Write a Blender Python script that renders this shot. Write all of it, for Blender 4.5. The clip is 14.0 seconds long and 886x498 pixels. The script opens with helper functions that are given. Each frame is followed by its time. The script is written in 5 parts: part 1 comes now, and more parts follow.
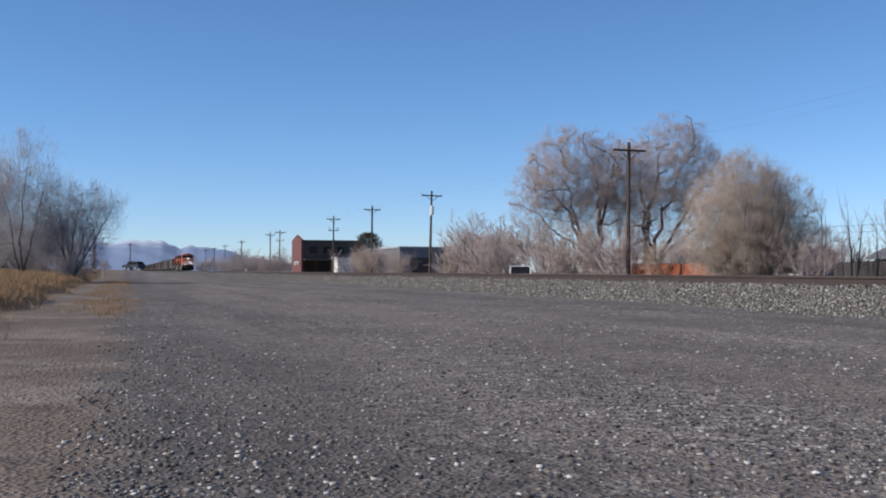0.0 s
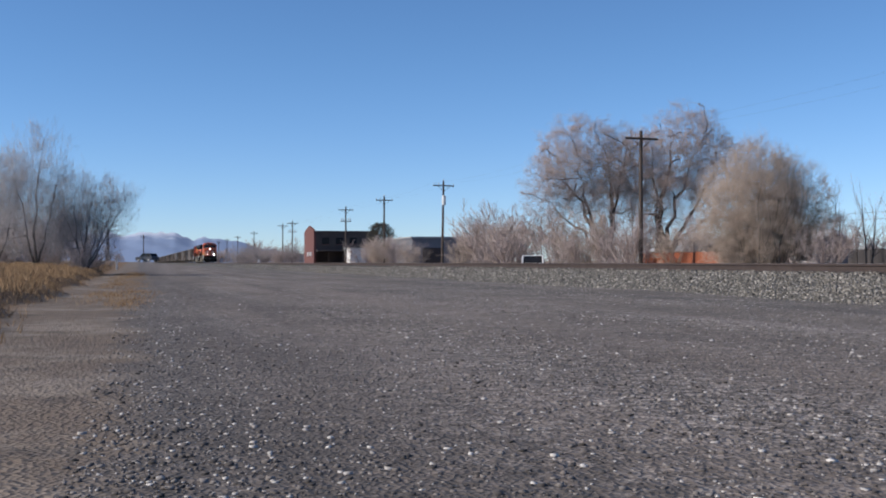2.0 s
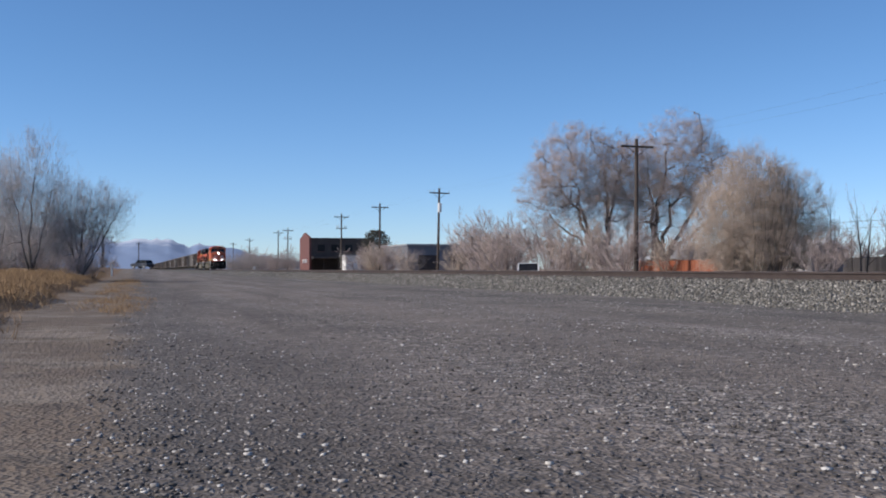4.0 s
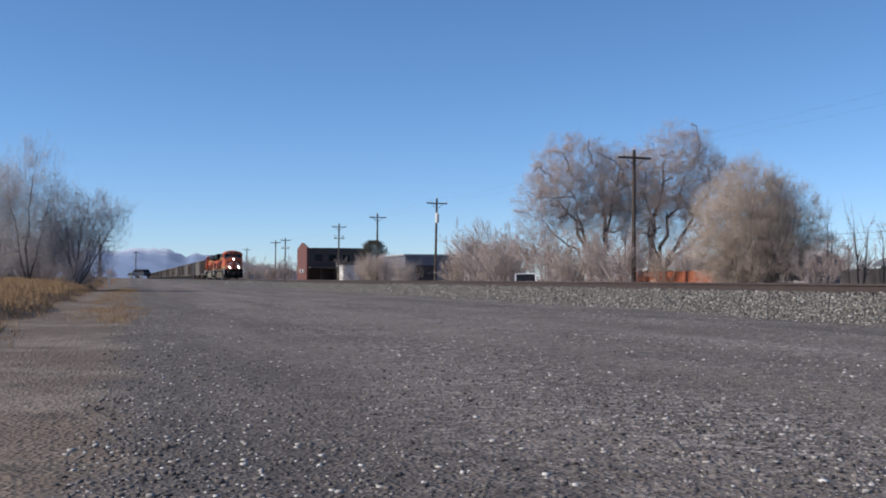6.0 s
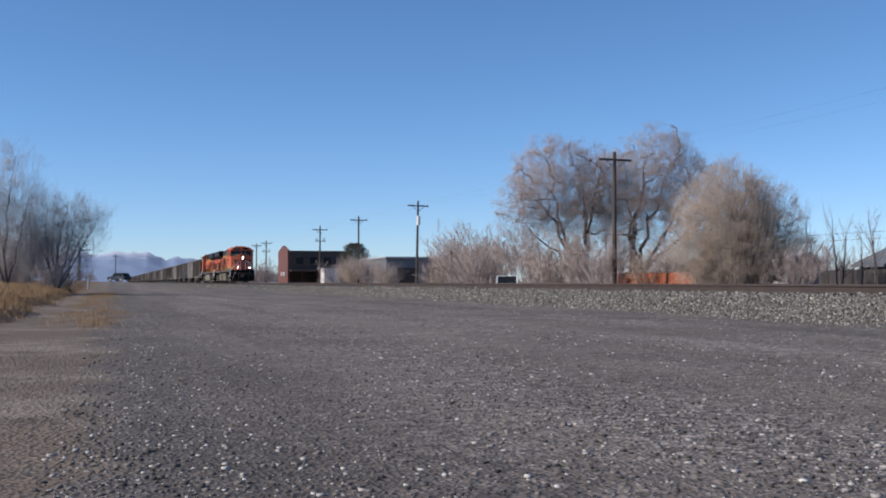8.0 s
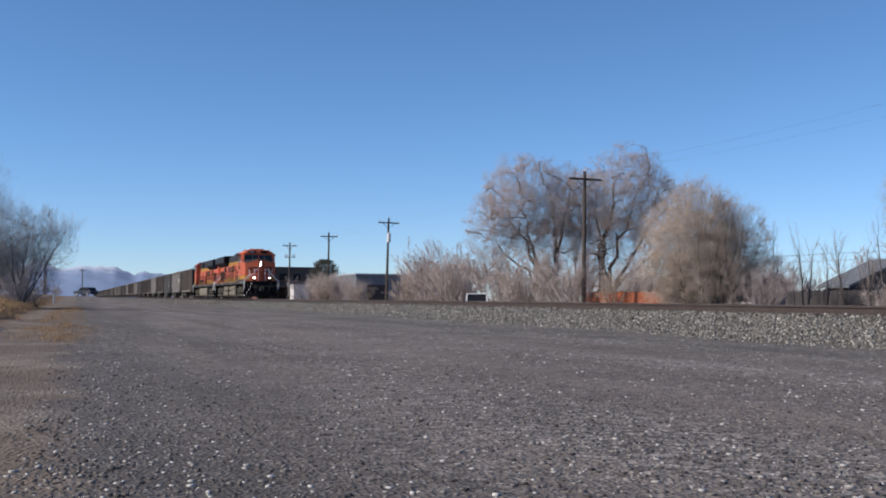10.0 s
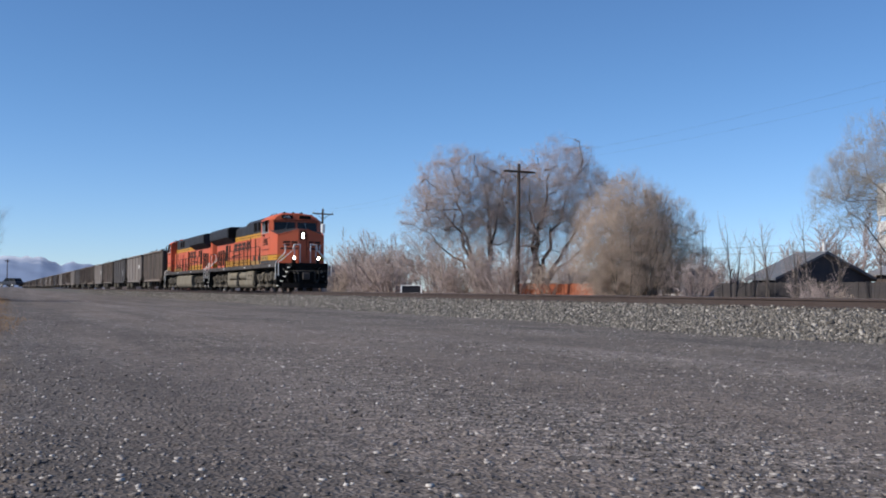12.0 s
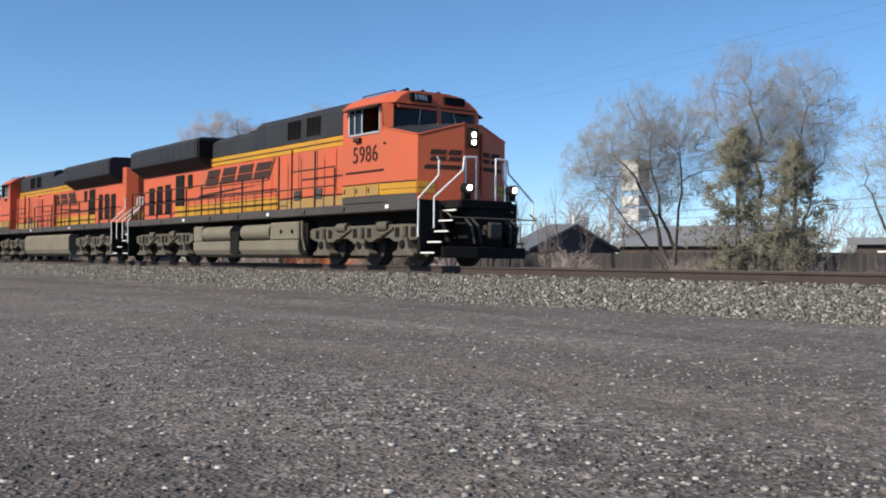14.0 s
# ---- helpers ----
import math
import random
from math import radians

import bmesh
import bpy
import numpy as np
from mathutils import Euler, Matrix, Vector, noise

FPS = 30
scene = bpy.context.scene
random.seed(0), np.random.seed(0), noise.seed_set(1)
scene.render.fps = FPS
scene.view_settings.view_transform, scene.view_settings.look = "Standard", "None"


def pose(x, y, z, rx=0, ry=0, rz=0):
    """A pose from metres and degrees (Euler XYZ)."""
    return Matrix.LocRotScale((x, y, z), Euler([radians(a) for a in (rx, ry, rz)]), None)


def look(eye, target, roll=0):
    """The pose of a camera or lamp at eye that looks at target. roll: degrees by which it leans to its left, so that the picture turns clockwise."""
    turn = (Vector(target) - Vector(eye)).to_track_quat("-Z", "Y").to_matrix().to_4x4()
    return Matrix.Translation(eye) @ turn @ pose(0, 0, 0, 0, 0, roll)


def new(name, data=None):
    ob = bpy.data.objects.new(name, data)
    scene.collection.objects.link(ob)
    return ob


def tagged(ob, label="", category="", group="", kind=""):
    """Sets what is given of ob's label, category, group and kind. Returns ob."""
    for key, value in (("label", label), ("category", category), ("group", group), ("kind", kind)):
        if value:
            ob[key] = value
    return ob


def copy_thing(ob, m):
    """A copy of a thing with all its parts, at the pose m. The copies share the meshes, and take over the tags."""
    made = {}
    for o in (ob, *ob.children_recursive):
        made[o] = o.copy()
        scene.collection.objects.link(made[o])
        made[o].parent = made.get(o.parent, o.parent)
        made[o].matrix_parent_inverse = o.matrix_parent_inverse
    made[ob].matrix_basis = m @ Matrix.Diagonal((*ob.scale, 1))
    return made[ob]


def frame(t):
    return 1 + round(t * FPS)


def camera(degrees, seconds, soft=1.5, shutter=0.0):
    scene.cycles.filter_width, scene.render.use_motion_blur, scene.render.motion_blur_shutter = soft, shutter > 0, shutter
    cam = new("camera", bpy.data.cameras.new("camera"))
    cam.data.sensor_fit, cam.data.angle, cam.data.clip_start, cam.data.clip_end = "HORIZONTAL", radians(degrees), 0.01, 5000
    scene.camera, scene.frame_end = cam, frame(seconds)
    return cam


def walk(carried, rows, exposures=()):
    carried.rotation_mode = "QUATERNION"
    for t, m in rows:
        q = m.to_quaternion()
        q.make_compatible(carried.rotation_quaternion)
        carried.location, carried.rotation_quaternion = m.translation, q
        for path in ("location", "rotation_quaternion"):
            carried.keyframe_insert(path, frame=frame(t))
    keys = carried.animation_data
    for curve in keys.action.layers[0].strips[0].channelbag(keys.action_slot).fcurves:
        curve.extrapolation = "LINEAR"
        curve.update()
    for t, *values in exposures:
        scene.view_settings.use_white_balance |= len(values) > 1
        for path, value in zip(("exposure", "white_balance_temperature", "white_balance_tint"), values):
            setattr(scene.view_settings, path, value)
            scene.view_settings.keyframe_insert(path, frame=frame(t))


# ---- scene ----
# World: +y runs along the railway towards the mountains, +x from the stand towards the rails.
cam = camera(46.0, 14.0, soft=1.9)
EYE = (0.0, 0.0, 0.72)
PATH = [  # seconds, yaw, pitch, roll in degrees
    (0.0, -16.95, 1.22, -0.12),
    (0.5, -16.72, 0.81, -0.04),
    (1.0, -16.57, 0.6, -0.18),
    (1.5, -16.57, 0.7, -0.14),
    (2.0, -16.27, 0.67, 0.26),
    (2.5, -16.76, 1.18, 0.21),
    (3.0, -16.69, 1.54, -0.04),
    (3.2, -16.68, 1.09, -0.02),
    (5.3, -16.29, 1.17, 0.01),
    (5.5, -16.64, 1.59, -0.5),
    (6.0, -16.66, 1.64, -0.07),
    (6.5, -17.14, 1.65, 0.02),
    (7.0, -17.31, 1.97, 0.18),
    (7.2, -17.41, 1.76, 0.14),
    (9.5, -18.53, 2.14, 0.04),
    (10.0, -19.33, 2.73, -0.33),
    (10.5, -20.08, 2.98, -0.67),
    (11.0, -20.93, 2.51, -0.34),
    (11.5, -22.07, 2.04, -0.59),
    (12.0, -22.93, 2.29, -0.41),
    (12.5, -25.2, 2.7, -0.39),
    (13.0, -27.57, 2.8, -0.57),
    (13.5, -29.87, 2.34, -0.95),
    (14.0, -35.87, 0.72, -0.64),
]
walk(cam, [(t, pose(*EYE, 90 + p, r, y)) for t, y, p, r in PATH], [(0.0, 0.0, 6300, 12), (13.0, 0.0, 6300, 12), (13.5, 0.04, 6300, 12), (14.0, 0.2, 6600, 7)])

# ---- light ----
SUN_EL, SUN_AZ = radians(36), radians(-87)      # azimuth from +y, clockwise
world = bpy.data.worlds.new("sky")
scene.world = world
world.use_nodes = True
wn = world.node_tree.nodes
sky = wn.new("ShaderNodeTexSky")
sky.sky_type = 'NISHITA'
sky.sun_disc = False
sky.sun_elevation, sky.sun_rotation = SUN_EL, SUN_AZ
sky.altitude, sky.air_density, sky.dust_density, sky.ozone_density = 600, 0.85, 0.0, 3.2
wn["Background"].inputs[1].default_value = 0.112
deep = wn.new("ShaderNodeMix")      # thin dry air: a deeper blue
deep.data_type, deep.blend_type = 'RGBA', 'MULTIPLY'
deep.inputs[0].default_value = 1.0
deep.inputs[7].default_value = (0.75, 0.97, 1.13, 1)
world.node_tree.links.new(sky.outputs[0], deep.inputs[6])
# pale lavender haze low over the horizon
wtc = wn.new("ShaderNodeTexCoord")
wsep = wn.new("ShaderNodeSeparateXYZ")
low = wn.new("ShaderNodeMapRange")
low.interpolation_type = 'SMOOTHSTEP'
low.inputs[1].default_value, low.inputs[2].default_value, low.inputs[3].default_value, low.inputs[4].default_value = 0.0, 0.22, 1.0, 0.0
haze = wn.new("ShaderNodeMix")
haze.data_type, haze.blend_type = 'RGBA', 'MULTIPLY'
haze.inputs[7].default_value = (1.06, 0.965, 1.03, 1)
world.node_tree.links.new(wtc.outputs["Generated"], wsep.inputs[0])
world.node_tree.links.new(wsep.outputs[2], low.inputs[0])
world.node_tree.links.new(low.outputs[0], haze.inputs[0])
world.node_tree.links.new(deep.outputs[2], haze.inputs[6])
world.node_tree.links.new(haze.outputs[2], wn["Background"].inputs[0])
SUN_DIR = Vector((math.sin(SUN_AZ) * math.cos(SUN_EL), math.cos(SUN_AZ) * math.cos(SUN_EL), math.sin(SUN_EL)))
sun = new("sun", bpy.data.lights.new("sun", 'SUN'))
sun.data.energy, sun.data.angle, sun.data.color = 5.0, radians(0.6), (1.0, 0.92, 0.79)
sun.matrix_world = look(SUN_DIR * 50, (0, 0, 0))


# ---- materials ----
def nodes_of(name):
    m = bpy.data.materials.new(name)
    m.use_nodes = True
    nt = m.node_tree
    return m, nt, nt.nodes["Principled BSDF"]


def add(nt, kind, **inputs):
    n = nt.nodes.new(kind)
    for k, v in inputs.items():
        n.inputs[k.replace("_", " ")].default_value = v
    return n


def ramp(nt, fac, stops):
    r = nt.nodes.new("ShaderNodeValToRGB")
    el = r.color_ramp.elements
    while len(el) < len(stops):
        el.new(0.5)
    for e, (p, c) in zip(el, stops):
        e.position, e.color = p, (*c, 1)
    nt.links.new(fac, r.inputs[0])
    return r.outputs[0]


def mix(nt, fac, a, b, mode='MIX'):
    m = nt.nodes.new("ShaderNodeMix")
    m.data_type, m.blend_type = 'RGBA', mode
    for sock, v in ((m.inputs[0], fac), (m.inputs[6], a), (m.inputs[7], b)):
        if isinstance(v, (int, float)):
            sock.default_value = v
        elif isinstance(v, tuple):
            sock.default_value = (*v, 1)
        else:
            nt.links.new(v, sock)
    return m.outputs[2]


def noise_tex(nt, scale, detail=4, rough=0.6, coord="Object", stretch=None):
    tc = nt.nodes.new("ShaderNodeTexCoord")
    n = add(nt, "ShaderNodeTexNoise", Scale=scale, Detail=detail, Roughness=rough)
    if stretch:
        mp = nt.nodes.new("ShaderNodeMapping")
        mp.inputs[3].default_value = stretch
        nt.links.new(tc.outputs[coord], mp.inputs[0])
        nt.links.new(mp.outputs[0], n.inputs[0])
    else:
        nt.links.new(tc.outputs[coord], n.inputs[0])
    return n.outputs[0]


def bump(nt, bsdf, height, strength, distance):
    b = add(nt, "ShaderNodeBump", Strength=strength, Distance=distance)
    nt.links.new(height, b.inputs["Height"])
    nt.links.new(b.outputs[0], bsdf.inputs["Normal"])


def worn(name, color, rough=0.6, metal=0.0, gloss=0.5, dirt=(0.16, 0.13, 0.1), amount=0.35, scale=1.5, grain=30, relief=0.15, stretch=None, vary=0.0):
    """A surface with large stains, fine grain and slight relief."""
    m, nt, b = nodes_of(name)
    big = noise_tex(nt, scale, 5, 0.65, stretch=stretch)
    fine = noise_tex(nt, grain, 3, 0.7)
    f1 = ramp(nt, big, [(0.42, (0, 0, 0)), (0.75, (amount,) * 3)])
    c = mix(nt, f1, color, dirt)
    f2 = ramp(nt, fine, [(0.3, (0.8,) * 3), (0.7, (1.1,) * 3)])
    c = mix(nt, 1.0, c, f2, 'MULTIPLY')
    if vary:
        oi = nt.nodes.new("ShaderNodeObjectInfo")
        c = mix(nt, 1.0, c, ramp(nt, oi.outputs["Random"], [(0, (1 - vary,) * 3), (1, (1 + vary,) * 3)]), 'MULTIPLY')
    nt.links.new(c, b.inputs["Base Color"])
    r = ramp(nt, big, [(0.35, (rough,) * 3), (0.75, (min(1, rough + 0.2),) * 3)])
    nt.links.new(r, b.inputs["Roughness"])
    b.inputs["Metallic"].default_value = metal
    b.inputs["Specular IOR Level"].default_value = gloss
    if relief:
        bump(nt, b, fine, relief, 0.01)
    return m


def island(name, stops, rough=0.9, grain=40):
    """Colour varied from piece to piece of a joined mesh."""
    m, nt, b = nodes_of(name)
    g = nt.nodes.new("ShaderNodeNewGeometry")
    c = ramp(nt, g.outputs["Random Per Island"], stops)
    f2 = ramp(nt, noise_tex(nt, grain, 3, 0.7), [(0.3, (0.8,) * 3), (0.7, (1.15,) * 3)])
    nt.links.new(mix(nt, 1.0, c, f2, 'MULTIPLY'), b.inputs["Base Color"])
    b.inputs["Roughness"].default_value = rough
    return m


def glow(name, color, strength):
    m, nt, b = nodes_of(name)
    b.inputs["Base Color"].default_value = (*color, 1)
    b.inputs["Emission Color"].default_value = (*color, 1)
    b.inputs["Emission Strength"].default_value = strength
    return m


def ground_material():
    m, nt, b = nodes_of("gravel_and_earth")
    tc = nt.nodes.new("ShaderNodeTexCoord")
    sep = nt.nodes.new("ShaderNodeSeparateXYZ")
    nt.links.new(tc.outputs["Object"], sep.inputs[0])
    big = noise_tex(nt, 0.35, 5, 0.6)
    mid = noise_tex(nt, 3.0, 5, 0.7)
    lanes = noise_tex(nt, 1.0, 4, 0.6, stretch=(0.55, 0.03, 1))
    vor = add(nt, "ShaderNodeTexVoronoi", Scale=42.0)
    nt.links.new(tc.outputs["Object"], vor.inputs[0])
    vor2 = add(nt, "ShaderNodeTexVoronoi", Scale=20.0)
    nt.links.new(tc.outputs["Object"], vor2.inputs[0])
    sv = nt.nodes.new("ShaderNodeSeparateColor")
    nt.links.new(vor.outputs["Color"], sv.inputs[0])
    sv2 = nt.nodes.new("ShaderNodeSeparateColor")
    nt.links.new(vor2.outputs["Color"], sv2.inputs[0])
    stone = ramp(nt, sv.outputs[0], [(0.0, (0.03, 0.025, 0.022)), (0.4, (0.105, 0.09, 0.08)), (0.75, (0.21, 0.182, 0.163)), (0.92, (0.36, 0.325, 0.295)), (1.0, (0.55, 0.5, 0.46))])
    stone = mix(nt, ramp(nt, sv2.outputs[1], [(0.0, (0,) * 3), (0.93, (0,) * 3), (0.96, (0.55,) * 3)]), stone, (0.3, 0.28, 0.265))
    coarse = ramp(nt, sv2.outputs[0], [(0.0, (0.02, 0.017, 0.015)), (0.4, (0.08, 0.07, 0.062)), (0.8, (0.19, 0.167, 0.15)), (1.0, (0.4, 0.365, 0.33))])
    stone = mix(nt, 0.5, stone, coarse)
    earth = mix(nt, mid, (0.1, 0.082, 0.07), (0.15, 0.125, 0.108))
    cover = ramp(nt, lanes, [(0.4, (0.35,) * 3), (0.56, (1.0,) * 3)])
    lot = mix(nt, cover, earth, stone)
    lot = mix(nt, ramp(nt, big, [(0.4, (0,) * 3), (0.65, (0.6,) * 3)]), lot, (0.068, 0.057, 0.05))
    lot = mix(nt, 1.0, lot, ramp(nt, noise_tex(nt, 8.0, 6, 0.75), [(0.3, (0.55,) * 3), (0.5, (0.95,) * 3), (0.72, (1.6,) * 3)]), 'MULTIPLY')
    lot = mix(nt, 1.0, lot, ramp(nt, noise_tex(nt, 1.0, 3, 0.5, stretch=(0.8, 0.05, 1)), [(0.35, (0.78, 0.76, 0.75)), (0.65, (1.22, 1.2, 1.19))]), 'MULTIPLY')
    # the bare earth strip and the straw-covered verge beside the gravel
    wob = nt.nodes.new("ShaderNodeMath")
    wob.operation = 'MULTIPLY_ADD'
    nt.links.new(noise_tex(nt, 0.5, 5, 0.65), wob.inputs[0])
    wob.inputs[1].default_value = 1.6
    nt.links.new(sep.outputs[0], wob.inputs[2])
    def band(lo, hi):
        mr = add(nt, "ShaderNodeMapRange")
        mr.interpolation_type = 'SMOOTHSTEP'
        nt.links.new(wob.outputs[0], mr.inputs[0])
        mr.inputs[1].default_value, mr.inputs[2].default_value = lo, hi
        return mr.outputs[0]
    spread = nt.nodes.new("ShaderNodeMapRange")
    nt.links.new(wob.outputs[0], spread.inputs[0])
    spread.inputs[1].default_value, spread.inputs[2].default_value = 0.0, 14.0
    lot = mix(nt, 1.0, lot, ramp(nt, spread.outputs[0], [(0.05, (0.84, 0.85, 0.88)), (0.16, (1.02, 1.0, 1.0)), (0.27, (1.22, 1.19, 1.17)), (0.5, (1.14, 1.12, 1.1)), (0.75, (1.02, 1.02, 1.0))]), 'MULTIPLY')
    dirt = mix(nt, mid, (0.085, 0.06, 0.043), (0.165, 0.125, 0.093))
    dirt = mix(nt, ramp(nt, noise_tex(nt, 0.55, 5, 0.7), [(0.46, (0,) * 3), (0.58, (0.7,) * 3)]), dirt, (0.225, 0.185, 0.15))
    dirt = mix(nt, ramp(nt, noise_tex(nt, 1.6, 5, 0.7), [(0.55, (0,) * 3), (0.68, (0.8,) * 3)]), dirt, (0.055, 0.042, 0.033))
    c = mix(nt, band(0.5, 0.95), dirt, lot)
    straw = mix(nt, mid, (0.1, 0.06, 0.033), (0.19, 0.115, 0.058))
    c = mix(nt, band(-1.35, -0.75), straw, c)
    # rough field beyond the rails
    mr = add(nt, "ShaderNodeMapRange")
    nt.links.new(sep.outputs[0], mr.inputs[0])
    mr.inputs[1].default_value, mr.inputs[2].default_value = 19.0, 22.0
    c = mix(nt, mr.outputs[0], c, mix(nt, mid, (0.17, 0.13, 0.1), (0.26, 0.2, 0.14)))
    nt.links.new(c, b.inputs["Base Color"])
    b.inputs["Roughness"].default_value = 0.95
    h = mix(nt, 0.5, vor.outputs[0], vor2.outputs[0])
    h = mix(nt, 0.35, h, mid)
    bump(nt, b, h, 1.0, 0.045)
    return m


M_GROUND = ground_material()
M_STONE = island("loose_gravel", [(0, (0.035, 0.03, 0.027)), (0.45, (0.12, 0.103, 0.094)), (0.78, (0.23, 0.203, 0.185)), (0.9, (0.4, 0.37, 0.345)), (1, (0.56, 0.525, 0.49))])
M_BALLAST_BED = worn("ballast_bed", (0.1, 0.093, 0.082), 0.95, amount=0.7, dirt=(0.04, 0.036, 0.03), scale=14, grain=30, relief=1.0)
M_BALLAST = island("ballast_stone", [(0, (0.07, 0.063, 0.055)), (0.4, (0.135, 0.122, 0.106)), (0.8, (0.21, 0.192, 0.168)), (1, (0.42, 0.385, 0.34))])
M_TIE = worn("creosoted_timber", (0.06, 0.048, 0.04), 0.9, amount=0.5, dirt=(0.13, 0.11, 0.09), stretch=(8, 1, 8), vary=0.25)
M_RAIL = worn("rusty_rail_side", (0.065, 0.046, 0.04), 0.8, 0.2, dirt=(0.035, 0.027, 0.025))
M_RAILTOP = worn("polished_rail_head", (0.32, 0.29, 0.28), 0.5, 1.0, amount=0.2)
M_BARK = worn("grey_bark", (0.095, 0.08, 0.072), 0.95, scale=3, stretch=(6, 6, 1), dirt=(0.06, 0.05, 0.045), amount=0.6)
M_TWIG = island("bare_twigs", [(0, (0.2, 0.155, 0.145)), (0.5, (0.35, 0.285, 0.27)), (1, (0.52, 0.435, 0.41))])
M_TWIG_TAN = island("tan_willow_twigs", [(0, (0.23, 0.18, 0.15)), (0.5, (0.38, 0.305, 0.255)), (1, (0.53, 0.44, 0.375))])
M_TWIG_GREY = island("pale_grey_twigs", [(0, (0.165, 0.148, 0.128)), (0.5, (0.285, 0.26, 0.23)), (1, (0.43, 0.395, 0.35))])
M_TWIG_HAZE = island("blue_grey_twigs", [(0, (0.19, 0.18, 0.19)), (0.5, (0.32, 0.305, 0.315)), (1, (0.47, 0.445, 0.455))])
M_TWIG_DARK = island("dark_twigs", [(0, (0.17, 0.145, 0.14)), (0.5, (0.3, 0.26, 0.255)), (1, (0.44, 0.39, 0.38))])
M_NEEDLE = island("dull_juniper_foliage", [(0, (0.1, 0.098, 0.07)), (0.5, (0.17, 0.162, 0.12)), (1, (0.28, 0.255, 0.2))])
M_DARKGREEN = island("dark_evergreen_foliage", [(0, (0.022, 0.024, 0.018)), (1, (0.06, 0.055, 0.04))])
M_STRAW = island("dry_grass", [(0, (0.085, 0.05, 0.027)), (0.5, (0.18, 0.108, 0.054)), (1, (0.32, 0.215, 0.12))])
M_POLE = worn("weathered_pole_wood", (0.085, 0.062, 0.05), 0.9, stretch=(9, 9, 0.6), dirt=(0.045, 0.035, 0.03), amount=0.6)
M_STEELGREY = worn("galvanised_grey", (0.5, 0.5, 0.5), 0.5, 0.4, amount=0.2)
M_CABLE = worn("black_cable", (0.03, 0.03, 0.032), 0.6, relief=0)
M_WHITE = worn("white_paint", (0.75, 0.74, 0.71), 0.6, amount=0.25, scale=2)
M_BRICK = worn("red_brick", (0.15, 0.062, 0.055), 0.9, amount=0.4, scale=1, grain=9, dirt=(0.16, 0.075, 0.06), relief=0.3)
M_DARKWALL = worn("dark_brown_siding_and_shaded_wall", (0.06, 0.045, 0.042), 0.85, scale=0.6)
M_ROOFDARK = worn("dark_roofing", (0.07, 0.06, 0.062), 0.9, scale=0.5)
M_ROOFGREY = worn("pale_grey_shingles", (0.38, 0.39, 0.4), 0.9, scale=0.6, amount=0.3)
M_BLUEGREY = worn("grey_blue_metal_siding", (0.16, 0.165, 0.185), 0.7, scale=0.5)
M_RUSTFENCE = worn("rust_red_fence_boards", (0.34, 0.1, 0.045), 0.85, scale=2, vary=0.25, dirt=(0.16, 0.06, 0.04))
M_GREYFENCE = worn("weathered_grey_boards", (0.045, 0.04, 0.042), 0.9, scale=1, vary=0.3)
M_GLASSDARK = worn("dark_window_glass", (0.014, 0.015, 0.018), 0.1, gloss=0.25, relief=0, amount=0.1)
M_SNOW = worn("old_snow", (0.8, 0.82, 0.86), 0.8, amount=0.1)


# ---- mesh tools ----
def link_mesh(name, me, material, parent=None, label="", smooth=False):
    if material and not me.materials:
        me.materials.append(material)
    ob = new(name, me)
    if smooth:
        me.polygons.foreach_set("use_smooth", [True] * len(me.polygons))
    if parent:
        ob.parent = parent
    if label:
        tagged(ob, label)
    return ob


def part(name, bm, material, parent=None, label="", smooth=False):
    me = bpy.data.meshes.new(name)
    bmesh.ops.recalc_face_normals(bm, faces=bm.faces)
    bm.to_mesh(me)
    bm.free()
    return link_mesh(name, me, material, parent, label, smooth)


def solid(name, verts, faces, material, parent=None, label="", smooth=False):
    me = bpy.data.meshes.new(name)
    me.from_pydata([tuple(v) for v in verts], [], [tuple(f) for f in faces])
    me.update()
    return link_mesh(name, me, material, parent, label, smooth)


def thing(name, label, category, at=(0, 0, 0), rz=0, group="", kind=""):
    ob = new(name)
    ob.empty_display_size = 0.3
    ob.matrix_world = pose(*at, 0, 0, rz)
    return tagged(ob, label, category, group, kind)


def box(bm, lo, hi, bevel=0.0):
    """A box between two corners, its edges bevelled, added to bm."""
    t = bmesh.new()
    bmesh.ops.create_cube(t, size=1)
    for v in t.verts:
        v.co = Vector([lo[i] + (v.co[i] + 0.5) * (hi[i] - lo[i]) for i in range(3)])
    if bevel:
        bmesh.ops.bevel(t, geom=t.edges[:], offset=bevel, segments=1, affect='EDGES')
    merge(bm, t)
    return bm


def merge(bm, t):
    me = bpy.data.meshes.new("tmp")
    t.to_mesh(me)
    t.free()
    bm.from_mesh(me)
    bpy.data.meshes.remove(me)


def prism(bm, outline, axis, a, b, bevel=0.0):
    """An outline of (u, v) pairs drawn out along an axis: x takes (y, z), y takes (x, z), z takes (x, y)."""
    t = bmesh.new()
    def at(u, v, w):
        return {"x": (w, u, v), "y": (u, w, v), "z": (u, v, w)}[axis]
    A = [t.verts.new(at(u, v, a)) for u, v in outline]
    B = [t.verts.new(at(u, v, b)) for u, v in outline]
    n = len(outline)
    t.faces.new(A)
    t.faces.new(B[::-1])
    for i in range(n):
        t.faces.new((A[i], B[i], B[(i + 1) % n], A[(i + 1) % n]))
    bmesh.ops.recalc_face_normals(t, faces=t.faces)
    if bevel:
        bmesh.ops.bevel(t, geom=t.edges[:], offset=bevel, segments=1, affect='EDGES')
    merge(bm, t)
    return bm


